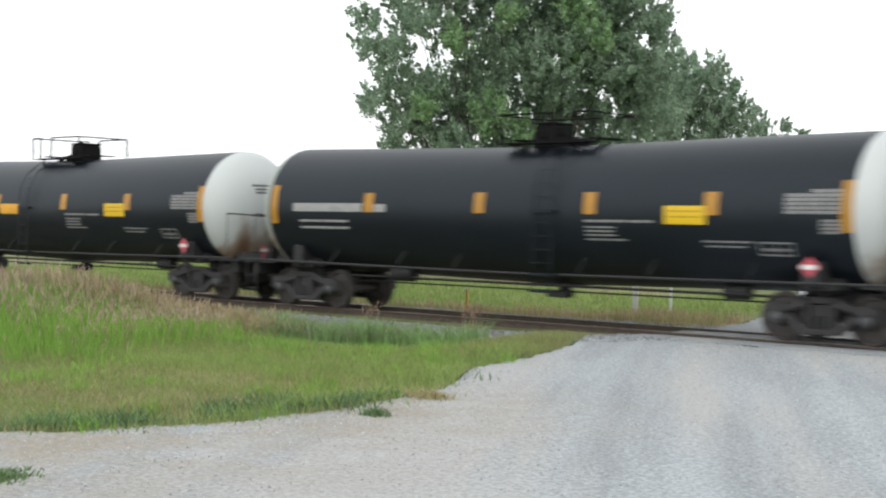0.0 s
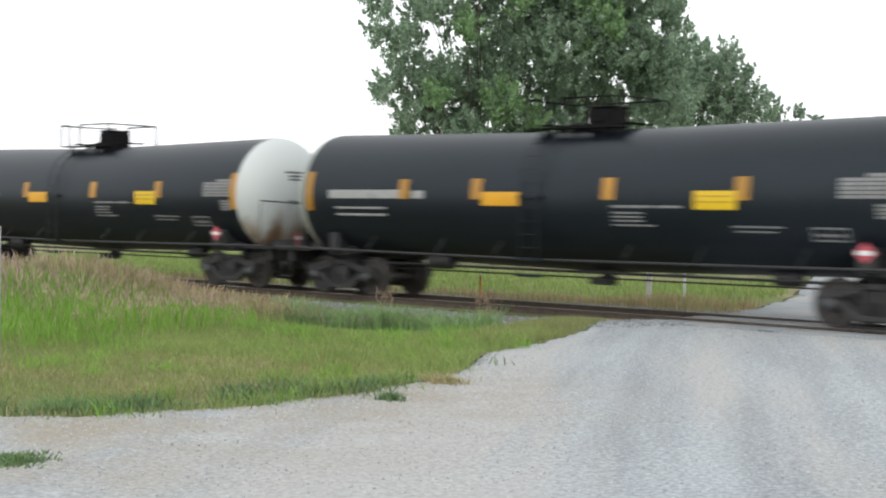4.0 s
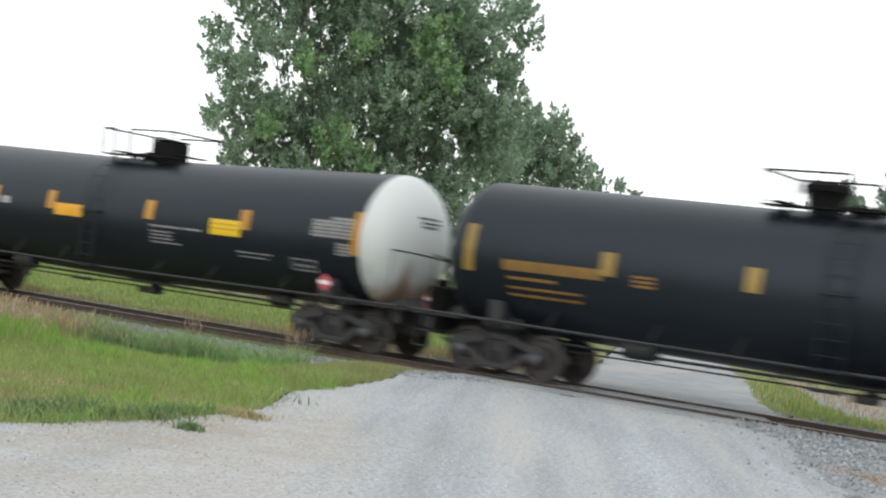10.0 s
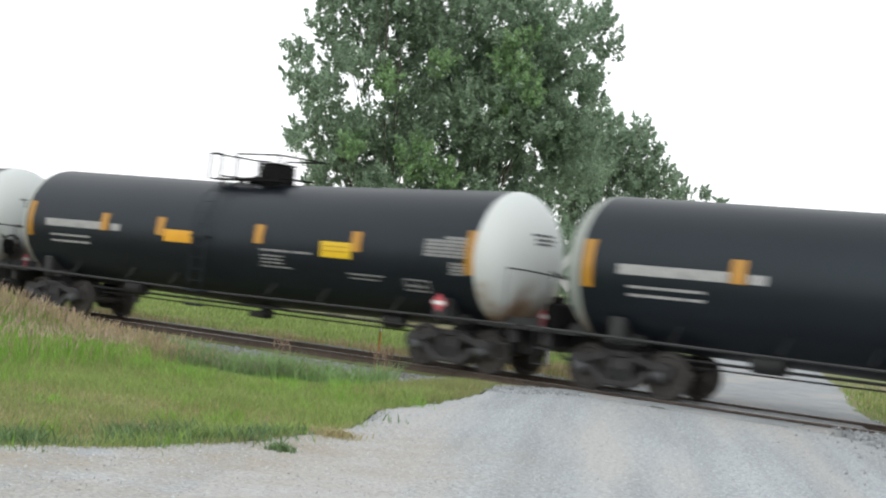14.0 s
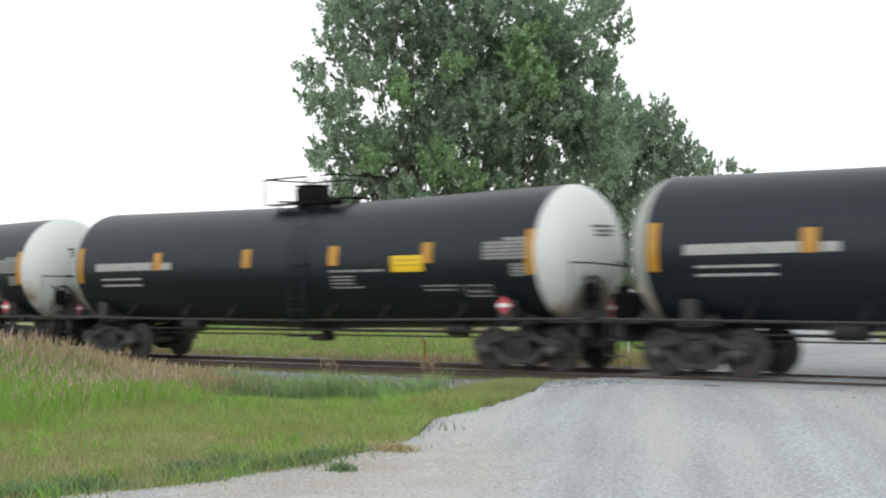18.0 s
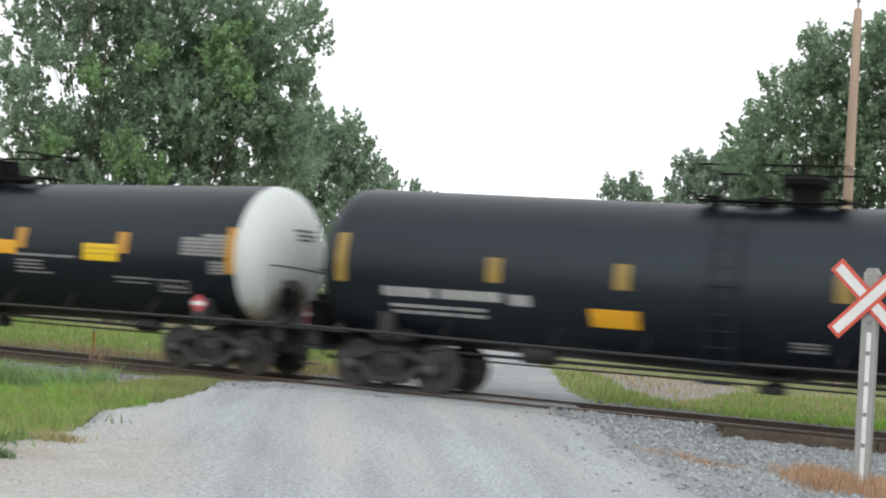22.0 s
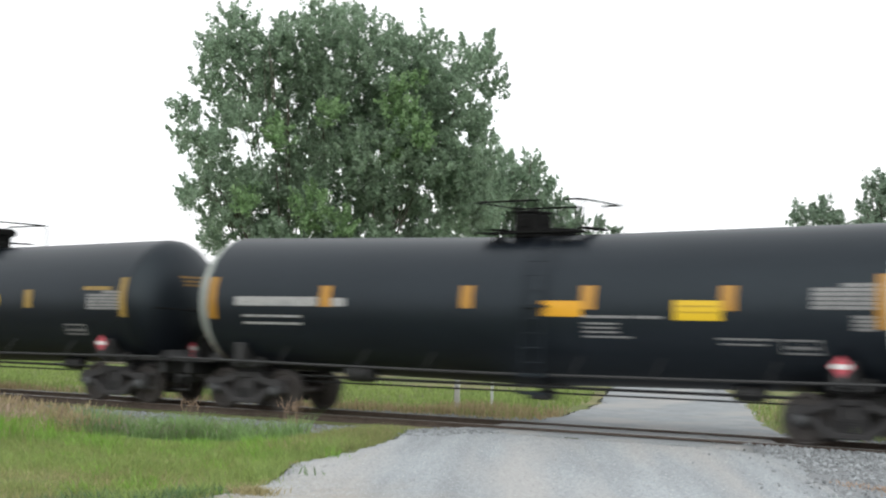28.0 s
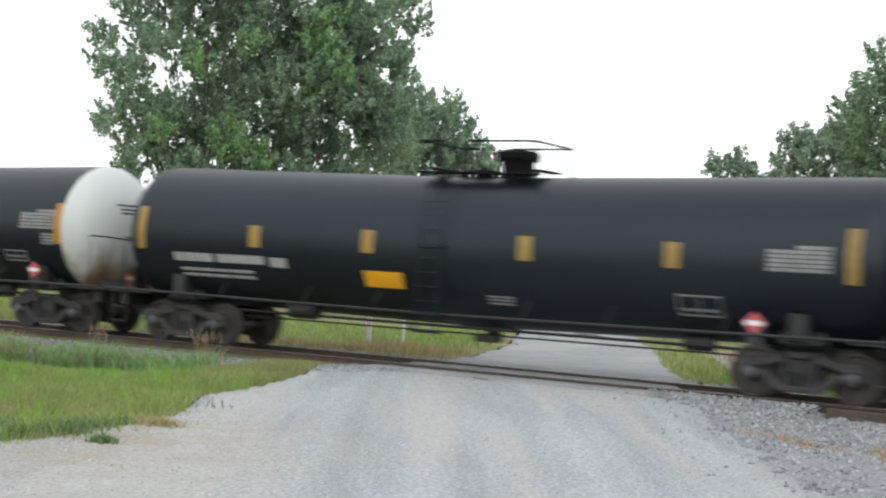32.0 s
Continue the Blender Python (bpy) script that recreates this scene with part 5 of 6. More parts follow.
blades("tall_grass", scatter(TALL, 105000, soft=0.60), 0.60, 0.5, 0.010, blade_lush, "tall bright green grass beside the track", 0.75, tall_rise)
blades("tall_dry_grass", rear(scatter(TALL, 11000, soft=0.80), 0.25), 0.62, 0.5, 0.009, blade_dry, "tall drying grass beside the track", 0.8, tall_rise)
seed_heads("seeding_grass", rear(scatter(TALL, 15000, soft=0.60), 0.18), 0.86, stalk_pink, "pinkish tan seed heads standing over the tall grass", tall_rise)
CREST = [(-20.2, -7.2), (-22.0, -4.6), (-46, -4.4), (-46, -9.0), (-23.5, -9.4)]
seed_heads("crest_seed_heads", scatter(CREST, 12000, soft=0.50), 0.80, blade_dry, "tan feathery seed heads along the top of the tall grass", tall_rise)
WEEDS = [(-22.69, -6.34), (-16.15, -5.16), (-15.57, -3.86), (-16.32, -3.00), (-23.31, -3.20)]
along = np.linspace(0, 1, 26)
tufts = np.stack([-23.2 + 6.0 * along + rng.normal(0, 0.16, 26), -5.55 + 0.55 * along + rng.normal(0, 0.42, 26)], 1)
blades("weed_clumps", np.repeat(tufts, 210, 0) + rng.normal(0, 0.16, (len(tufts) * 210, 2)), 0.42, 0.6, 0.017, weed_grey, "knee-high clumps of grey-green weeds on the stony shoulder", 0.9, patchy, "weeds")
blades("track_weeds", scatter(WEEDS, 500, soft=0.80), 0.12, 0.6, 0.014, weed_grey, "grey-green weeds on the stony shoulder", 0.7, patchy, "weeds")
seed_heads("dry_stalks", scatter([(-24.0, -6.3), (-18.6, -5.6), (-18.6, -4.0), (-24.0, -3.6)], 1700, soft=0.3), 0.40, stalk_grey, "dry tan stalks among the shoulder weeds", lambda x, y: patchy(x, y))
shoots = np.array([(-19.2, -2.0), (-19.0, -2.1), (-21.6, -2.6)])
stalk_brown = material("stalk_brown", (0.30, 0.22, 0.16), (0.20, 0.145, 0.10), rough=0.9, scale=2.0, fine=9.0, bump=0.0, island=0.3)
seed_heads("dock_stalks", np.repeat(shoots, 26, 0) + rng.normal(0, 0.12, (78, 2)), 0.60, stalk_brown, "dry brown stalks beside the rail", lambda x, y: 1 + 0 * x)

FAR_GRASS = [(-62, 2.9), (-16.04, 2.70), (-16.95, 5.37), (-18.37, 9.81), (-21.26, 15.87), (-62, 26)]
blades("far_verge_grass", scatter(FAR_GRASS, 52000), 0.15, 0.5, 0.026, blade_bright, "green grass across the track", 0.5, patchy)
FAR_DRY = [(-35.35, 2.50), (-15.69, 2.40), (-16.29, 4.79), (-20.12, 5.45), (-35.24, 0.33)]
blades("far_dry_grass", scatter(FAR_DRY, 5000, soft=0.70), 0.24, 0.5, 0.016, blade_dry, "dry grass along the far shoulder", 0.5, patchy)
LOT = [(-15.2, 16.8), (-11.2, 8.4), (-9.7, 7.0), (-9.6, 10.5), (-9.8, 15.5), (-11.8, 19.0)]
lot = road_piece("gravel_lot", LOT, 0.35, ballast_rock, lambda x, y: ground_height(x, y) + 0.03)
tagged(lot, "bare grey gravel patch in the grass beyond the crossing", "gravel", kind="structure")
blades("lot_grass", scatter(LOT, 2600, soft=0.6), 0.13, 0.6, 0.020, blade_dry, "thin dry grass coming up through the gravel patch", 0.6)
FAR_RIGHT = [(-9.60, 2.60), (-11.89, 6.69), (-14.49, 12.32), (-2.94, 16.91), (11.51, 13.48), (12.14, 2.60)]
blades("far_side_grass", scatter(FAR_RIGHT, 30000, (LOT,), soft=0.40), 0.14, 0.5, 0.022, blade_bright, "green verge grass beyond the crossing", 0.5, patchy)
blades("far_side_dry_grass", scatter(FAR_RIGHT, 6000, (LOT,), soft=0.60), 0.16, 0.5, 0.018, blade_dry, "drying verge grass beyond the crossing", 0.5, patchy)
LUSH_STRIP = [(-8.6, 5.4), (-7.4, 4.0), (-4.5, 3.4), (9.0, 3.2), (9.0, 7.0), (-4.0, 6.4)]
blades("far_lush_grass", scatter(LUSH_STRIP, 9000, soft=0.50), 0.26, 0.5, 0.020, blade_lush, "thick bright grass in the ditch beyond the track", 0.7, patchy)
blade_rust = material("blade_rust", (0.44, 0.285, 0.175), (0.30, 0.185, 0.11), rough=0.9, scale=0.8, fine=4.0, bump=0.0, island=0.3, through_light=0.2)
blades("sign_dry_grass", scatter([(-4.3, -5.5), (-3.35, -8.3), (0.2, -8.0), (0.8, -5.0), (-2.8, -4.9), (-4.1, -4.6)], 9000, soft=0.12), 0.15, 0.6, 0.011, blade_rust, "rusty brown dried grass round the crossing sign", 0.9, patchy, start=0.04)
rusty = np.array([(-5.9, -4.8), (-5.6, -5.0), (-5.36, -5.17), (-4.95, -5.24), (-6.3, -4.9), (-5.2, -6.0)])
blades("stray_dry_grass", np.repeat(rusty, 90, 0) + rng.normal(0, 0.16, (540, 2)), 0.05, 0.6, 0.011, blade_rust, "low rusty sprigs of dead grass in the stones", 1.2, start=0.05)

# ---- trees ----
rng = np.random.default_rng(41)


def limb(shape, a, b, r0, r1, bend=0.6):
    """A tapered, slightly crooked limb."""
    a, b = Vector(a), Vector(b)
    mid = (a + b) / 2 + Vector((rng.normal(0, 0.3), rng.normal(0, 0.3), bend))
    path = [a.lerp(mid, k / 3).lerp(mid.lerp(b, k / 3), k / 3) for k in range(4)]
    shape.tube(path, [r0 + (r1 - r0) * k / 3 for k in range(4)], 7)


def foliage(lobes, depth, sprays_per, leaves, leaf_size, spread=1.0, forward=0.0):
    """Leaves on upward sprays that narrow to a tip, the sprays gathered in upright lobes."""
    verts = []
    for u, z, r in lobes:
        n = max(4, int(sprays_per * r * r))
        way = rng.normal(size=(n, 3))
        way /= np.linalg.norm(way, axis=1)[:, None]
        far = (r * rng.uniform(0.02, 1.0, n) ** 0.42)[:, None]
        lobe_y = rng.normal(0, depth * 0.22) - forward
        mid = np.stack([u + way[:, 0] * far[:, 0], rng.normal(0, depth * 0.16, n) + lobe_y + way[:, 1] * far[:, 0], z + 1.12 * way[:, 2] * far[:, 0]], 1)
        axis = way * np.array([0.75, 0.75, 0.35]) + np.array([0, 0, 0.70]) + rng.normal(0, 0.25, (n, 3))
        axis /= np.linalg.norm(axis, axis=1)[:, None]
        long = spread * rng.uniform(0.5, 1.25, n)
        k = n * leaves
        t = rng.beta(1.3, 1.5, k)
        thick = np.repeat(long, leaves) * (0.24 * (1 - t) ** 0.7 * np.clip(t * 6, 0.4, 1) + 0.03)
        p = np.repeat(mid, leaves, 0) + np.repeat(axis * long[:, None], leaves, 0) * (t - 0.45)[:, None] + rng.normal(size=(k, 3)) * (thick * 0.62)[:, None]
        s = leaf_size * rng.uniform(0.6, 1.35, k)
        a = rng.normal(size=(k, 3))
        a /= np.linalg.norm(a, axis=1)[:, None]
        b = np.cross(a, rng.normal(size=(k, 3)))
        b /= np.linalg.norm(b, axis=1)[:, None]
        a, b = a * s[:, None] * 0.62, b * s[:, None] * 0.46
        verts.append(np.stack([p - a, p + b, p + a, p - b], 1))
    verts = np.concatenate(verts)
    return verts, np.arange(4 * len(verts)).reshape(-1, 4)


def tree(name, azimuth, distance, lobes, label, mat, depth=4.0, sprays_per=12, leaves=80, leaf_size=0.15, spread=1.0, trunk=0.35, stems=1, fresh=(), category="tree"):
    a = radians(azimuth)
    x, y = EYE[0] + distance * math.sin(a), EYE[1] + distance * math.cos(a)
    base = float(ground_height(x, y)) - 0.1
    root = tagged(new(name), label, category)
    drop = 0.0113 * distance - 0.3
    lobes = [(u, z - drop, r) for u, z, r in lobes]
    fresh = [(u, z - drop, r) for u, z, r in fresh]
    root.location = (x, y, 0)
    root.rotation_euler.z = -a
    wood = Shape()
    mid_u = sum(p[0] for p in lobes) / len(lobes)
    top = max(p[1] for p in lobes)
    low = min(p[1] for p in lobes)
    forks = []
    for k in range(stems):
        u = mid_u + (k - (stems - 1) / 2) * 0.9
        fork = Vector((u + (k - (stems - 1) / 2) * 0.8, rng.normal(0, 0.3), max(1.2, low * 0.7 + 0.25 * k)))
        wood.tube([(u, 0, base), (u + 0.05, 0, base + 0.4), tuple(fork.lerp(Vector((u, 0, base)), 0.5)), tuple(fork)], [trunk * 1.35, trunk, trunk * 0.85, trunk * 0.75], 9)
        forks.append(fork)
    for u, z, r in lobes[::4 if len(lobes) > 40 else 1]:
        start = min(forks, key=lambda q: abs(q.x - u))
        end = (u, rng.normal(0, depth * 0.2), z)
        limb(wood, start, end, trunk * (0.20 if z > (top + low) / 2 else 0.12), 0.015, rng.uniform(-0.3, 0.9))
        for _ in range(3):
            limb(wood, Vector(start).lerp(Vector(end), rng.uniform(0.55, 0.9)), (u + rng.normal(0, r * 0.6), end[1] + rng.normal(0, r * 0.6), z + rng.normal(0.2, r * 0.5)), 0.022, 0.008, 0.2)
    part("trunk", wood, bark, root, "grey-brown furrowed bark", smooth=60)
    part("crown", cloud_mesh("crown", *foliage(lobes, depth, sprays_per, leaves, leaf_size, spread), mat), mat, root)
    if fresh:
        part("young_foliage", cloud_mesh("young_foliage", *foliage(fresh, depth * 0.3, sprays_per * 1.1, leaves, leaf_size, spread, depth * 0.5), leaf_fresh), leaf_fresh, root, "lighter fresh green foliage")
    return root


CROWN_TOP = [(-4.9, 16.1, 1.33), (-5.4, 15.3, 1.06), (-5.9, 13.9, 0.98), (-4.0, 14.5, 1.29), (-2.3, 15.8, 1.26), (-0.9, 16.5, 1.26), (0.4, 16.7, 1.13), (1.1, 15.7, 1.27), (2.5, 15.9, 1.01), (4.2, 15.5, 1.16), (3.4, 14.7, 1.21), (6.3, 15.3, 0.92), (7.0, 15.5, 0.84), (7.6, 14.0, 0.78), (6.8, 12.9, 1.01), (5.5, 13.9, 1.28), (-3.1, 15.1, 1.2), (-1.6, 14.5, 1.27), (-0.2, 14.8, 1.27), (2.0, 14.5, 1.23), (4.8, 14.4, 1.18)]
CROWN_MID = [(-5.2, 13.0, 0.98), (-3.7, 13.0, 1.12), (-2.1, 13.4, 1.28), (-0.7, 13.7, 1.34), (0.8, 13.6, 1.29), (2.3, 13.4, 1.34), (3.9, 13.2, 1.34), (5.2, 12.2, 1.29), (6.7, 11.5, 1.05), (-7.0, 12.3, 0.72), (-7.55, 11.25, 0.52), (-6.4, 11.2, 0.78), (-5.5, 11.5, 0.81), (-5.5, 10.4, 0.78), (-6.6, 10.5, 0.53), (-1.3, 11.7, 1.01), (0.0, 11.7, 1.18), (1.4, 11.8, 1.18), (2.8, 11.4, 1.29), (4.2, 11.4, 1.23), (5.5, 10.4, 1.24), (6.8, 9.9, 0.97)]
CROWN_LOW = [(-6.9, 8.8, 0.53), (-6.0, 8.8, 0.74), (-6.6, 8.1, 0.58), (-5.8, 7.7, 0.87), (-5.1, 6.8, 0.93), (-5.7, 6.1, 0.63), (-4.0, 8.4, 1.01), (-4.0, 7.1, 1.09), (-2.6, 8.8, 0.85), (-2.4, 7.4, 1.19), (-1.2, 9.5, 1.01), (-0.8, 7.7, 1.25), (0.5, 9.7, 1.28), (0.8, 7.5, 1.33), (2.1, 9.4, 1.34), (2.6, 7.6, 1.34), (4.0, 9.5, 1.34), (4.5, 7.6, 1.34), (5.9, 8.5, 1.29), (6.9, 7.7, 1.15), (-3.2, 6.1, 1.19), (-0.8, 5.9, 1.2), (1.9, 6.0, 1.27), (4.5, 6.1, 1.27), (-4.3, 9.6, 0.4)]
YOUNG = [(-0.3, 12.2, 0.69), (-2.4, 11.0, 0.75), (3.4, 11.7, 0.88), (2.8, 12.3, 0.79), (2.6, 10.3, 0.64), (4.0, 11.1, 0.75), (-1.0, 7.7, 1.01), (0.5, 7.1, 0.67), (3.7, 13.8, 0.46), (2.8, 13.2, 0.48), (-4.0, 8.0, 0.61)]
LACE = [(-4.4, 11.9, 0.75), (-3.6, 11.9, 0.8), (-2.9, 11.7, 0.75), (-2.3, 10.2, 0.7), (-3.2, 9.3, 0.65), (-4.3, 9.1, 0.65), (-5.0, 10.0, 0.5), (-5.0, 9.2, 0.65), (-5.2, 8.4, 0.7), (-1.7, 10.6, 0.9), (-3.0, 8.3, 0.9), (-5.0, 11.0, 0.4), (-3.8, 8.8, 0.7), (-2.0, 9.4, 0.9), (-5.9, 9.6, 0.5)]
INNER = [(1.2, 8.6, 1.3), (3.0, 8.6, 1.3), (5.0, 9.2, 1.2), (1.0, 10.7, 1.3), (3.2, 10.5, 1.3), (-0.2, 10.6, 1.1), (2.0, 12.4, 1.3), (0.0, 12.8, 1.2), (4.4, 12.6, 1.2), (-2.2, 12.4, 0.9), (6.0, 10.6, 1.0), (-1.4, 8.6, 1.1), (-3.9, 11.0, 0.42), (-4.4, 7.7, 0.9)]
UNDER = [(-2.25, 5.8, 1.1), (-1.3, 5.2, 1.1), (0.8, 5.7, 1.2), (0.2, 6.6, 1.1), (1.8, 5.2, 1.2), (3.5, 6.0, 1.2), (-3.4, 5.4, 1.0), (-3.0, 4.6, 1.2), (-1.0, 4.4, 1.3), (1.0, 4.3, 1.3), (3.0, 4.4, 1.4), (5.0, 4.8, 1.4), (6.2, 4.0, 1.3), (5.6, 2.8, 1.2)]
tree("cottonwood_tree", -38.27, 65.9, CROWN_TOP + CROWN_MID + CROWN_LOW + LACE + INNER + UNDER, "tall broad cottonwood with dark green many-lobed crown", leaf_dark, 5.0, 38, 52, 0.125, 0.80, 0.26, 3, YOUNG)
SECOND = [(0.0, 13.4, 0.9), (-1.0, 12.9, 1.2), (-2.3, 12.9, 1.4), (-3.4, 12.5, 1.6), (-4.6, 12.4, 1.6), (0.6, 11.7, 1.2), (-0.9, 11.2, 1.5), (-2.6, 10.8, 1.7), (-4.4, 10.3, 1.8), (1.5, 10.4, 1.0), (0.2, 9.4, 1.6), (2.3, 9.4, 0.9),
          (-2, 8.6, 2.0), (-4, 8.0, 2.0), (0, 6.5, 2.2), (-3, 5, 2), (0.3, 3.2, 2.0), (-2.6, 2.6, 2.0), (-5.2, 4.4, 2.0)]
tree("roadside_tree", -30.23, 92.1, SECOND, "dark green tree behind the large cottonwood", leaf_dark, 4.0, 36, 42, 0.15, 1.0, 0.30, 2)
for az, d, lobes in ((-28.38, 124, [(0, 13.3, 0.8), (0.2, 11.8, 1.2), (-0.3, 9.7, 1.5), (0.2, 7, 1.6)]), (-27.50, 128, [(0, 12.7, 0.7), (0.1, 11.4, 0.9), (0, 9.2, 1.2), (0, 7, 1.3)]),
                     (-26.78, 132, [(0, 12.6, 0.6), (-0.2, 11.4, 0.9), (0.1, 9.2, 1.2), (0, 7, 1.3)])):
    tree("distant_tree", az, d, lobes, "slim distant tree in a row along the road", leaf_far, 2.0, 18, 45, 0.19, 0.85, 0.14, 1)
RIGHT = [(0.9, 14.0, 1.1), (-0.9, 13.5, 1.2), (-1.6, 12.6, 1.0), (-0.1, 11.6, 1.7), (-2.4, 10.9, 1.3), (-3.8, 10.0, 0.7), (-3.3, 8.7, 1.4), (-1.2, 8.9, 1.8), (1.2, 11.4, 1.6), (1.3, 8.6, 1.7), (-1.8, 6.5, 2.0),
         (1.0, 5.9, 2.0), (-1.7, 3.6, 1.8), (0.6, 3.2, 1.8), (3.2, 13.2, 1.6), (3.6, 10.7, 1.8), (3.6, 7.6, 2.0), (3.4, 4.4, 1.9), (-3.4, 6.4, 1.2), (-3.4, 4.4, 1.3), (-3.2, 2.2, 1.1), (-2.4, 3.2, 1.6), (-2.2, 1.9, 1.4), (-0.6, 1.9, 1.5), (1.2, 1.8, 1.5), (3.0, 2.0, 1.6)]
tree("broadleaf_tree", -10.43, 60.1, [(u, z + (0.15 if z < 11.5 else -0.35), max(1.05, r * 1.02)) for u, z, r in RIGHT], "dense dark green broadleaf tree beyond the crossing", leaf_deep, 4.5, 44, 54, 0.130, 0.9, 0.32, 2)
tree("broadleaf_tree", -4.76, 64.0, [(0, 14.0, 2.2), (-1.5, 12, 2.2), (1.5, 11, 2.4), (-0.5, 8, 2.6), (1, 5, 2.6), (-1.5, 4, 2.2)], "dense dark green broadleaf tree beyond the crossing", leaf_deep, 4.5, 16, 62, 0.15, 0.8, 0.32, 2)
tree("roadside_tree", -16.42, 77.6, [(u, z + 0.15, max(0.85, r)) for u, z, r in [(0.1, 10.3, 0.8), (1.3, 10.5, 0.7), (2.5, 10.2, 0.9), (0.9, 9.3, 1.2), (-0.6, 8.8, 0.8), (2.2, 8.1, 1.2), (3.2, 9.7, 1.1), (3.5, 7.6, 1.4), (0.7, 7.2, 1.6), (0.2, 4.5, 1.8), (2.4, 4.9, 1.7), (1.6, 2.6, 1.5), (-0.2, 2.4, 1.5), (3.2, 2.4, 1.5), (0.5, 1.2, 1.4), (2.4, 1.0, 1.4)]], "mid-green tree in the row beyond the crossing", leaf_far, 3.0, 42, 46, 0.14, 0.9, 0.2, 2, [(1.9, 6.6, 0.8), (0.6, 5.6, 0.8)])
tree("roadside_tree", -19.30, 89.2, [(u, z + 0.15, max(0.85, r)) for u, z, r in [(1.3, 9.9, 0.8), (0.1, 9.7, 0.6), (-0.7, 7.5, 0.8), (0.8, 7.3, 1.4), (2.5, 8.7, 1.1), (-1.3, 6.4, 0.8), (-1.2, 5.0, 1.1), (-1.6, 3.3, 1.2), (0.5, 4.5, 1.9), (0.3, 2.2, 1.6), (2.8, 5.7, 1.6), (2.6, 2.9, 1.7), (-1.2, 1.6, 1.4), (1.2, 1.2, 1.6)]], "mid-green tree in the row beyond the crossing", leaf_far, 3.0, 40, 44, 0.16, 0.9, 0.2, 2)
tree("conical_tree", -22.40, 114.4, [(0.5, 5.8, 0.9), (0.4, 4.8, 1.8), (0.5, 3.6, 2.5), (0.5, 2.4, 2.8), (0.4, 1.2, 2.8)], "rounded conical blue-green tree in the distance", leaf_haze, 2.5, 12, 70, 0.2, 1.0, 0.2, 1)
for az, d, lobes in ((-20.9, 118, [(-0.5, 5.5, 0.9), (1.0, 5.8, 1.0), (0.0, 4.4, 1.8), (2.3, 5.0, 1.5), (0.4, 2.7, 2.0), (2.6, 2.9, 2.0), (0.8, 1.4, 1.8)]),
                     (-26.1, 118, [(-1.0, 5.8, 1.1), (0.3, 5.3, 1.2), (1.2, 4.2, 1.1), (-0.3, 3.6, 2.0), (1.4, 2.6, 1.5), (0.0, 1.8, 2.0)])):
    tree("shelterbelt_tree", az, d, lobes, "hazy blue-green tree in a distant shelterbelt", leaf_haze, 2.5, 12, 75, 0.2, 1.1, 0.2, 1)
tree("shrub", -16.62, 54.3, [(-0.6, 1.7, 0.8), (0.4, 2.0, 0.9), (0.1, 2.9, 0.7), (-0.2, 1.0, 0.9)], "pale grey-green shrub beside the far road", leaf_far, 1.5, 20, 60, 0.10, 0.7, 0.06, 2, category="shrub")

# ---- signs, posts, pole ----


def crossbuck(x, y, turn, height, back=False):
    """Two crossed boards on a post: white with a red border in front, plain behind."""
    sign = tagged(new("crossing_sign"), "white railway crossbuck on a white post, seen from behind" if back else "white railway crossbuck with red border on a wooden post", "crossing sign")
    sign.location = (x, y, 0)
    sign.rotation_euler.z = radians(turn)
    base = float(ground_height(x, y)) - 0.3
    half = 0.61
    wide = 0.14 if back else 0.19
    post = Shape().box(0, 0, (base + height + 0.34) / 2, wide, 0.09 if back else 0.14, height + 0.34 - base, edge=0.012)
    if not back:
        post.prism([(-0.09, height + 0.335), (0.09, height + 0.335), (0.05, height + 0.40), (-0.05, height + 0.40)], -0.06, 0.06)
    part("post", post, white_board if back else post_wood, sign, "" if back else "weathered grey wooden post")
    for k, ang in enumerate((45, -45)):
        rot = Euler((0, radians(ang), 0)).to_matrix()
        y0 = -0.095 - 0.014 * k if not back else 0.06 + 0.014 * k
        board = part("board", Shape().box(0, y0, height, 2 * half, 0.012, 0.205, rot=rot, edge=0.004), white_board if back else border_red, sign, "" if back else "red-bordered board")
        if not back:
            part("board_face", Shape().box(0, y0 - 0.0085, height, 2 * half - 0.09, 0.005, 0.115, rot=rot), white_sheet, board, "white reflective face")
    if not back:
        strip = part("reflective_strip", Shape().box(0.015, -0.075, (base + height) / 2 - 0.05, 0.055, 0.008, height - base - 0.7), white_sheet, sign, "white reflective strip")
        for k in range(5):
            part("strip_mark", Shape().box(0.015, -0.081, 0.4 + 0.38 * k, 0.05, 0.004, 0.05), grey_mark, strip)
    return sign


crossbuck(-2.95, -7.06, -8, 2.20)
crossbuck(-19.35, 4.65, 30, 2.37, back=True)

stop = tagged(new("stop_sign"), "octagonal sign seen from its bare metal back, on a post", "road sign")
stop.location = (-19.35, 6.33, -0.07)
stop.rotation_euler.z = radians(30)
eight = [(0.32 * math.cos(radians(22.5 + 45 * k)), 1.40 + 0.32 * math.sin(radians(22.5 + 45 * k))) for k in range(8)]
part("plate", Shape().prism(eight, 0.05, 0.06), sign_metal, stop, "pale grey metal back of the plate")
part("post", Shape().box(0, 0.02, 0.6, 0.07, 0.05, 2.2, edge=0.008), sign_metal, stop)

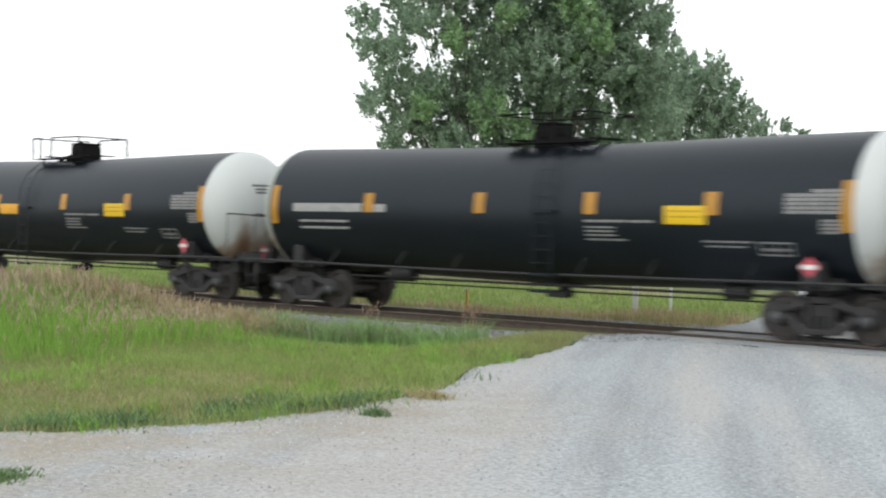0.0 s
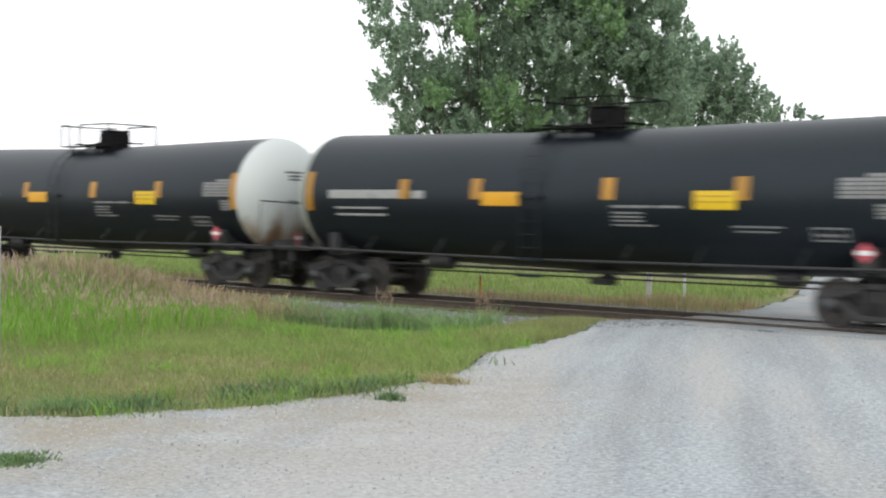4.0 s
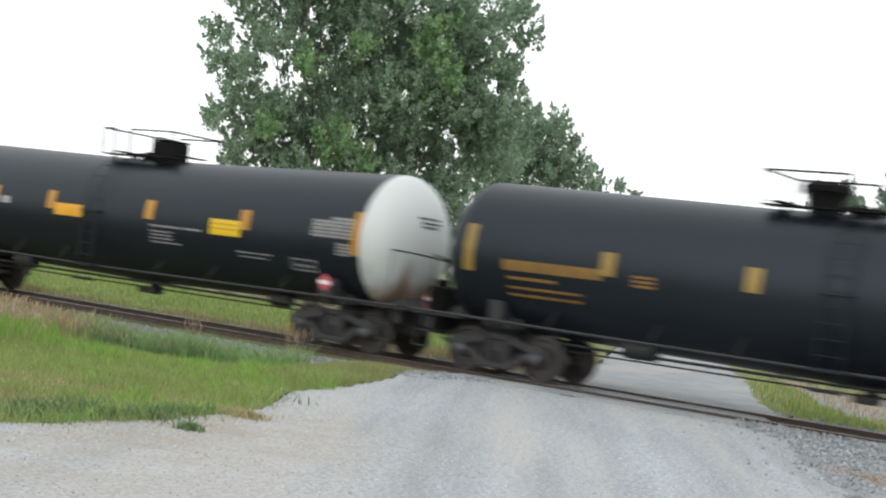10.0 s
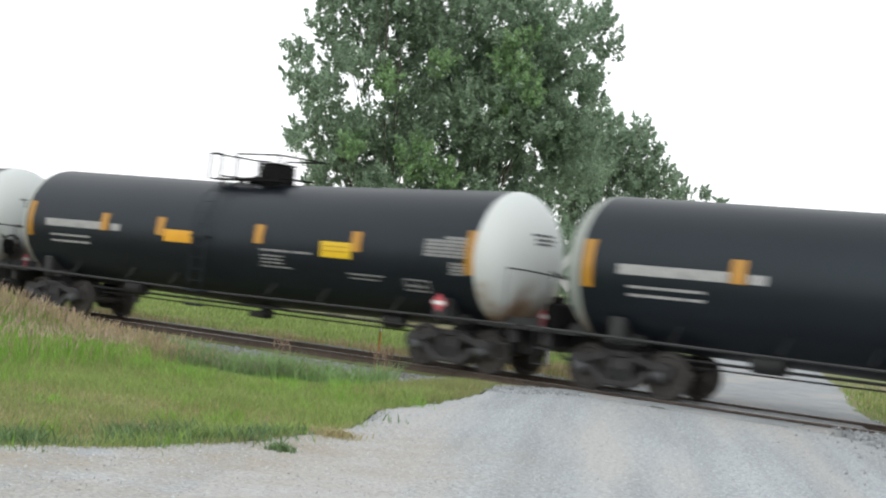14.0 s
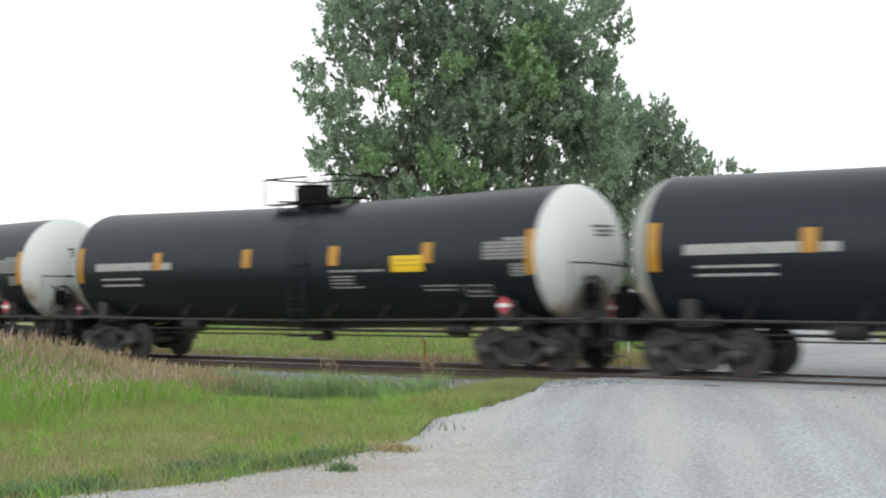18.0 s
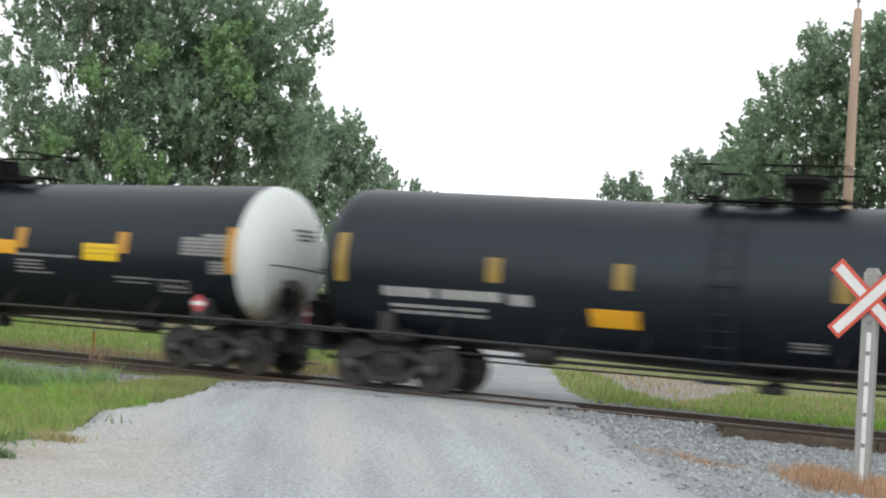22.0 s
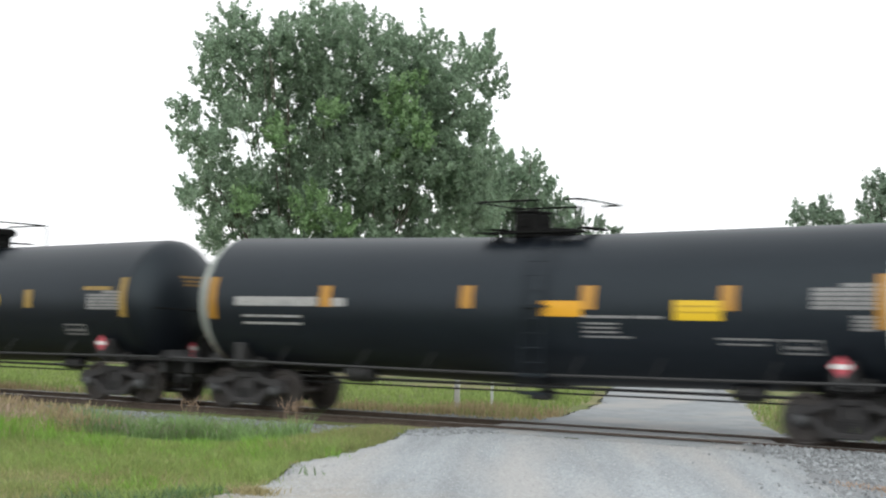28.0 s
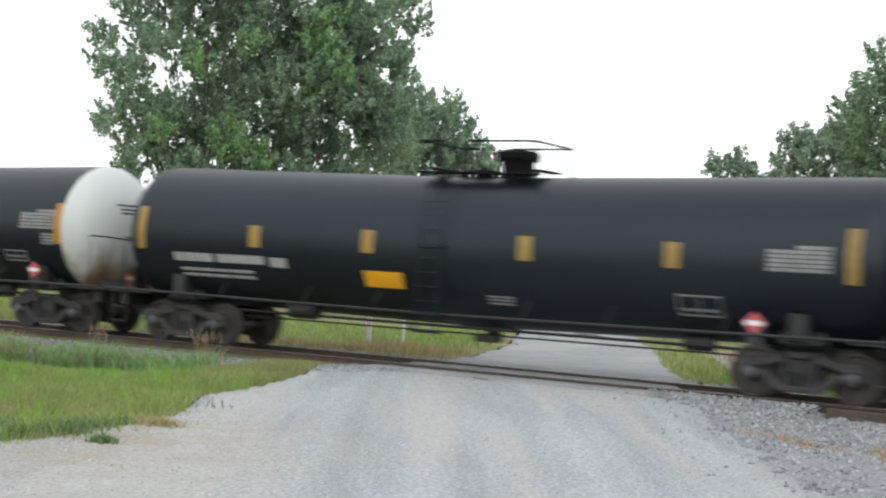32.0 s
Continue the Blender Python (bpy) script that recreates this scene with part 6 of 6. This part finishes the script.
pole = tagged(new("utility_pole"), "tall brown wooden utility pole without wires", "utility pole")
pole.location = (-8.56, 22.69, -0.07)
part("shaft", Shape().lathe([(-0.8, 0.19), (0.5, 0.185), (6, 0.165), (12.36, 0.14), (12.45, 0.10)], "z", 14), pole_wood, pole, smooth=50)
part("top_pin", Shape().lathe([(12.44, 0.03), (12.64, 0.03), (12.66, 0.07), (12.75, 0.07), (12.79, 0.03)], "z", 10), galvanised, pole, "small grey insulator")

stake = tagged(new("marker_stake"), "thin orange marker stake beside the far rail", "stake")
stake.location = (-22.65, 2.0, 0)
part("stick", Shape().box(0, 0, -0.05, 0.06, 0.03, 1.0, edge=0.006), stake_orange, stake)
part("tip", Shape().box(0, 0, 0.49, 0.05, 0.035, 0.08, edge=0.006), white_board, stake)

sale = tagged(new("sale_sign"), "navy and white property sale sign on two posts in tall grass", "sign")
sale.location = (-17.48, -15.32, 0.06)
sale.rotation_euler.z = radians(52)
for u in (-0.62, 0.62):
    part("leg", Shape().box(u, 0.05, 0.75, 0.07, 0.07, 1.9, edge=0.008), post_wood, sale)
part("board", Shape().box(0, 0, 1.12, 1.30, 0.03, 1.0, edge=0.006), sign_white, sale, "white printed board")
part("heading_band", Shape().box(0, -0.018, 1.46, 1.28, 0.008, 0.32), navy_panel, sale, "dark navy heading band")
part("number_band", Shape().box(0, -0.018, 0.70, 1.28, 0.008, 0.15), navy_panel, sale, "dark navy lower band")


def lettering(text, size, x, z, mat, parent, name="lettering"):
    curve = bpy.data.curves.new(name, "FONT")
    curve.body, curve.size, curve.extrude, curve.align_x = text, size, 0.002, "CENTER"
    curve.materials.append(mat)
    ob = new(name, curve)
    ob.location, ob.rotation_euler = (x, -0.025, z), (math.pi / 2, 0, 0)
    ob.parent = parent
    return ob


words = lettering("FOR SALE", 0.27, 0, 1.37, sign_white, sale)
for k, (u0, u1, z, t, mat) in enumerate(((-0.3, 0.5, 1.19, 0.035, grey_mark), (-0.52, -0.12, 1.0, 0.13, sign_red), (-0.05, 0.55, 1.0, 0.13, sign_red), (0.1, 0.5, 0.86, 0.05, grey_mark), (-0.4, -0.15, 0.70, 0.09, sign_white), (-0.08, 0.18, 0.70, 0.09, sign_white), (0.25, 0.55, 0.70, 0.09, sign_white))):
    part("text_bar", Shape().box((u0 + u1) / 2, -0.025, z, u1 - u0, 0.006, t), mat, sale)


# ---- what moves ----


# unevenness of the pull, in metres, second by second
SURGE = {0: 0.0, 1: -0.14, 2: 0.02, 5: 0.02, 6: -0.03, 7: 0.1, 8: 0.03, 9: -0.03, 10: -0.15, 11: -0.2, 12: -0.13, 13: -0.06, 14: 0.0, 17: 0.08, 18: 0.07, 19: 0.16, 20: 0.2, 21: 0.25, 22: 0.0,
         23: 0.12, 24: 0.27, 25: 0.55, 28: -0.12, 29: 0.02, 30: -0.03, 31: 0.17, 32: 0.35}


def run(t):
    """Metres that the train has gone at t seconds."""
    return 0.726 + 22.7746 * t - 0.00186 * t * t + float(np.interp(t, list(SURGE), list(SURGE.values())))


def motions():
    for number, car in cars.items():
        start = -19.21 - PITCH * number
        walk(car, [(t, pose(start + run(t), 0, 0)) for t in range(0, 33)])
        trucks = [c for c in car.children if c.name.startswith("truck")]
        for truck in trucks:
            for wheels in [c for c in truck.children if c.name.startswith("wheelset")]:
                base = start + truck.location.x + wheels.location.x
                x, y, z = wheels.location
                seen = [k for k in range(0, 32 * FPS + 1) if -50 < base + run(k / FPS) < 4]
                if not seen:
                    continue
                first, last = seen[0], seen[-1]
                rows = [(k / FPS, pose(x, y, z, 0, math.degrees((run(k / FPS) - run(first / FPS)) / WHEEL), 0)) for k in range(first, last + 1)]
                if first > 0:
                    rows.insert(0, (0.0, pose(x, y, z)))
                if last < 32 * FPS:
                    rows.append((32.0, rows[-1][1]))
                walk(wheels, rows)


motions()
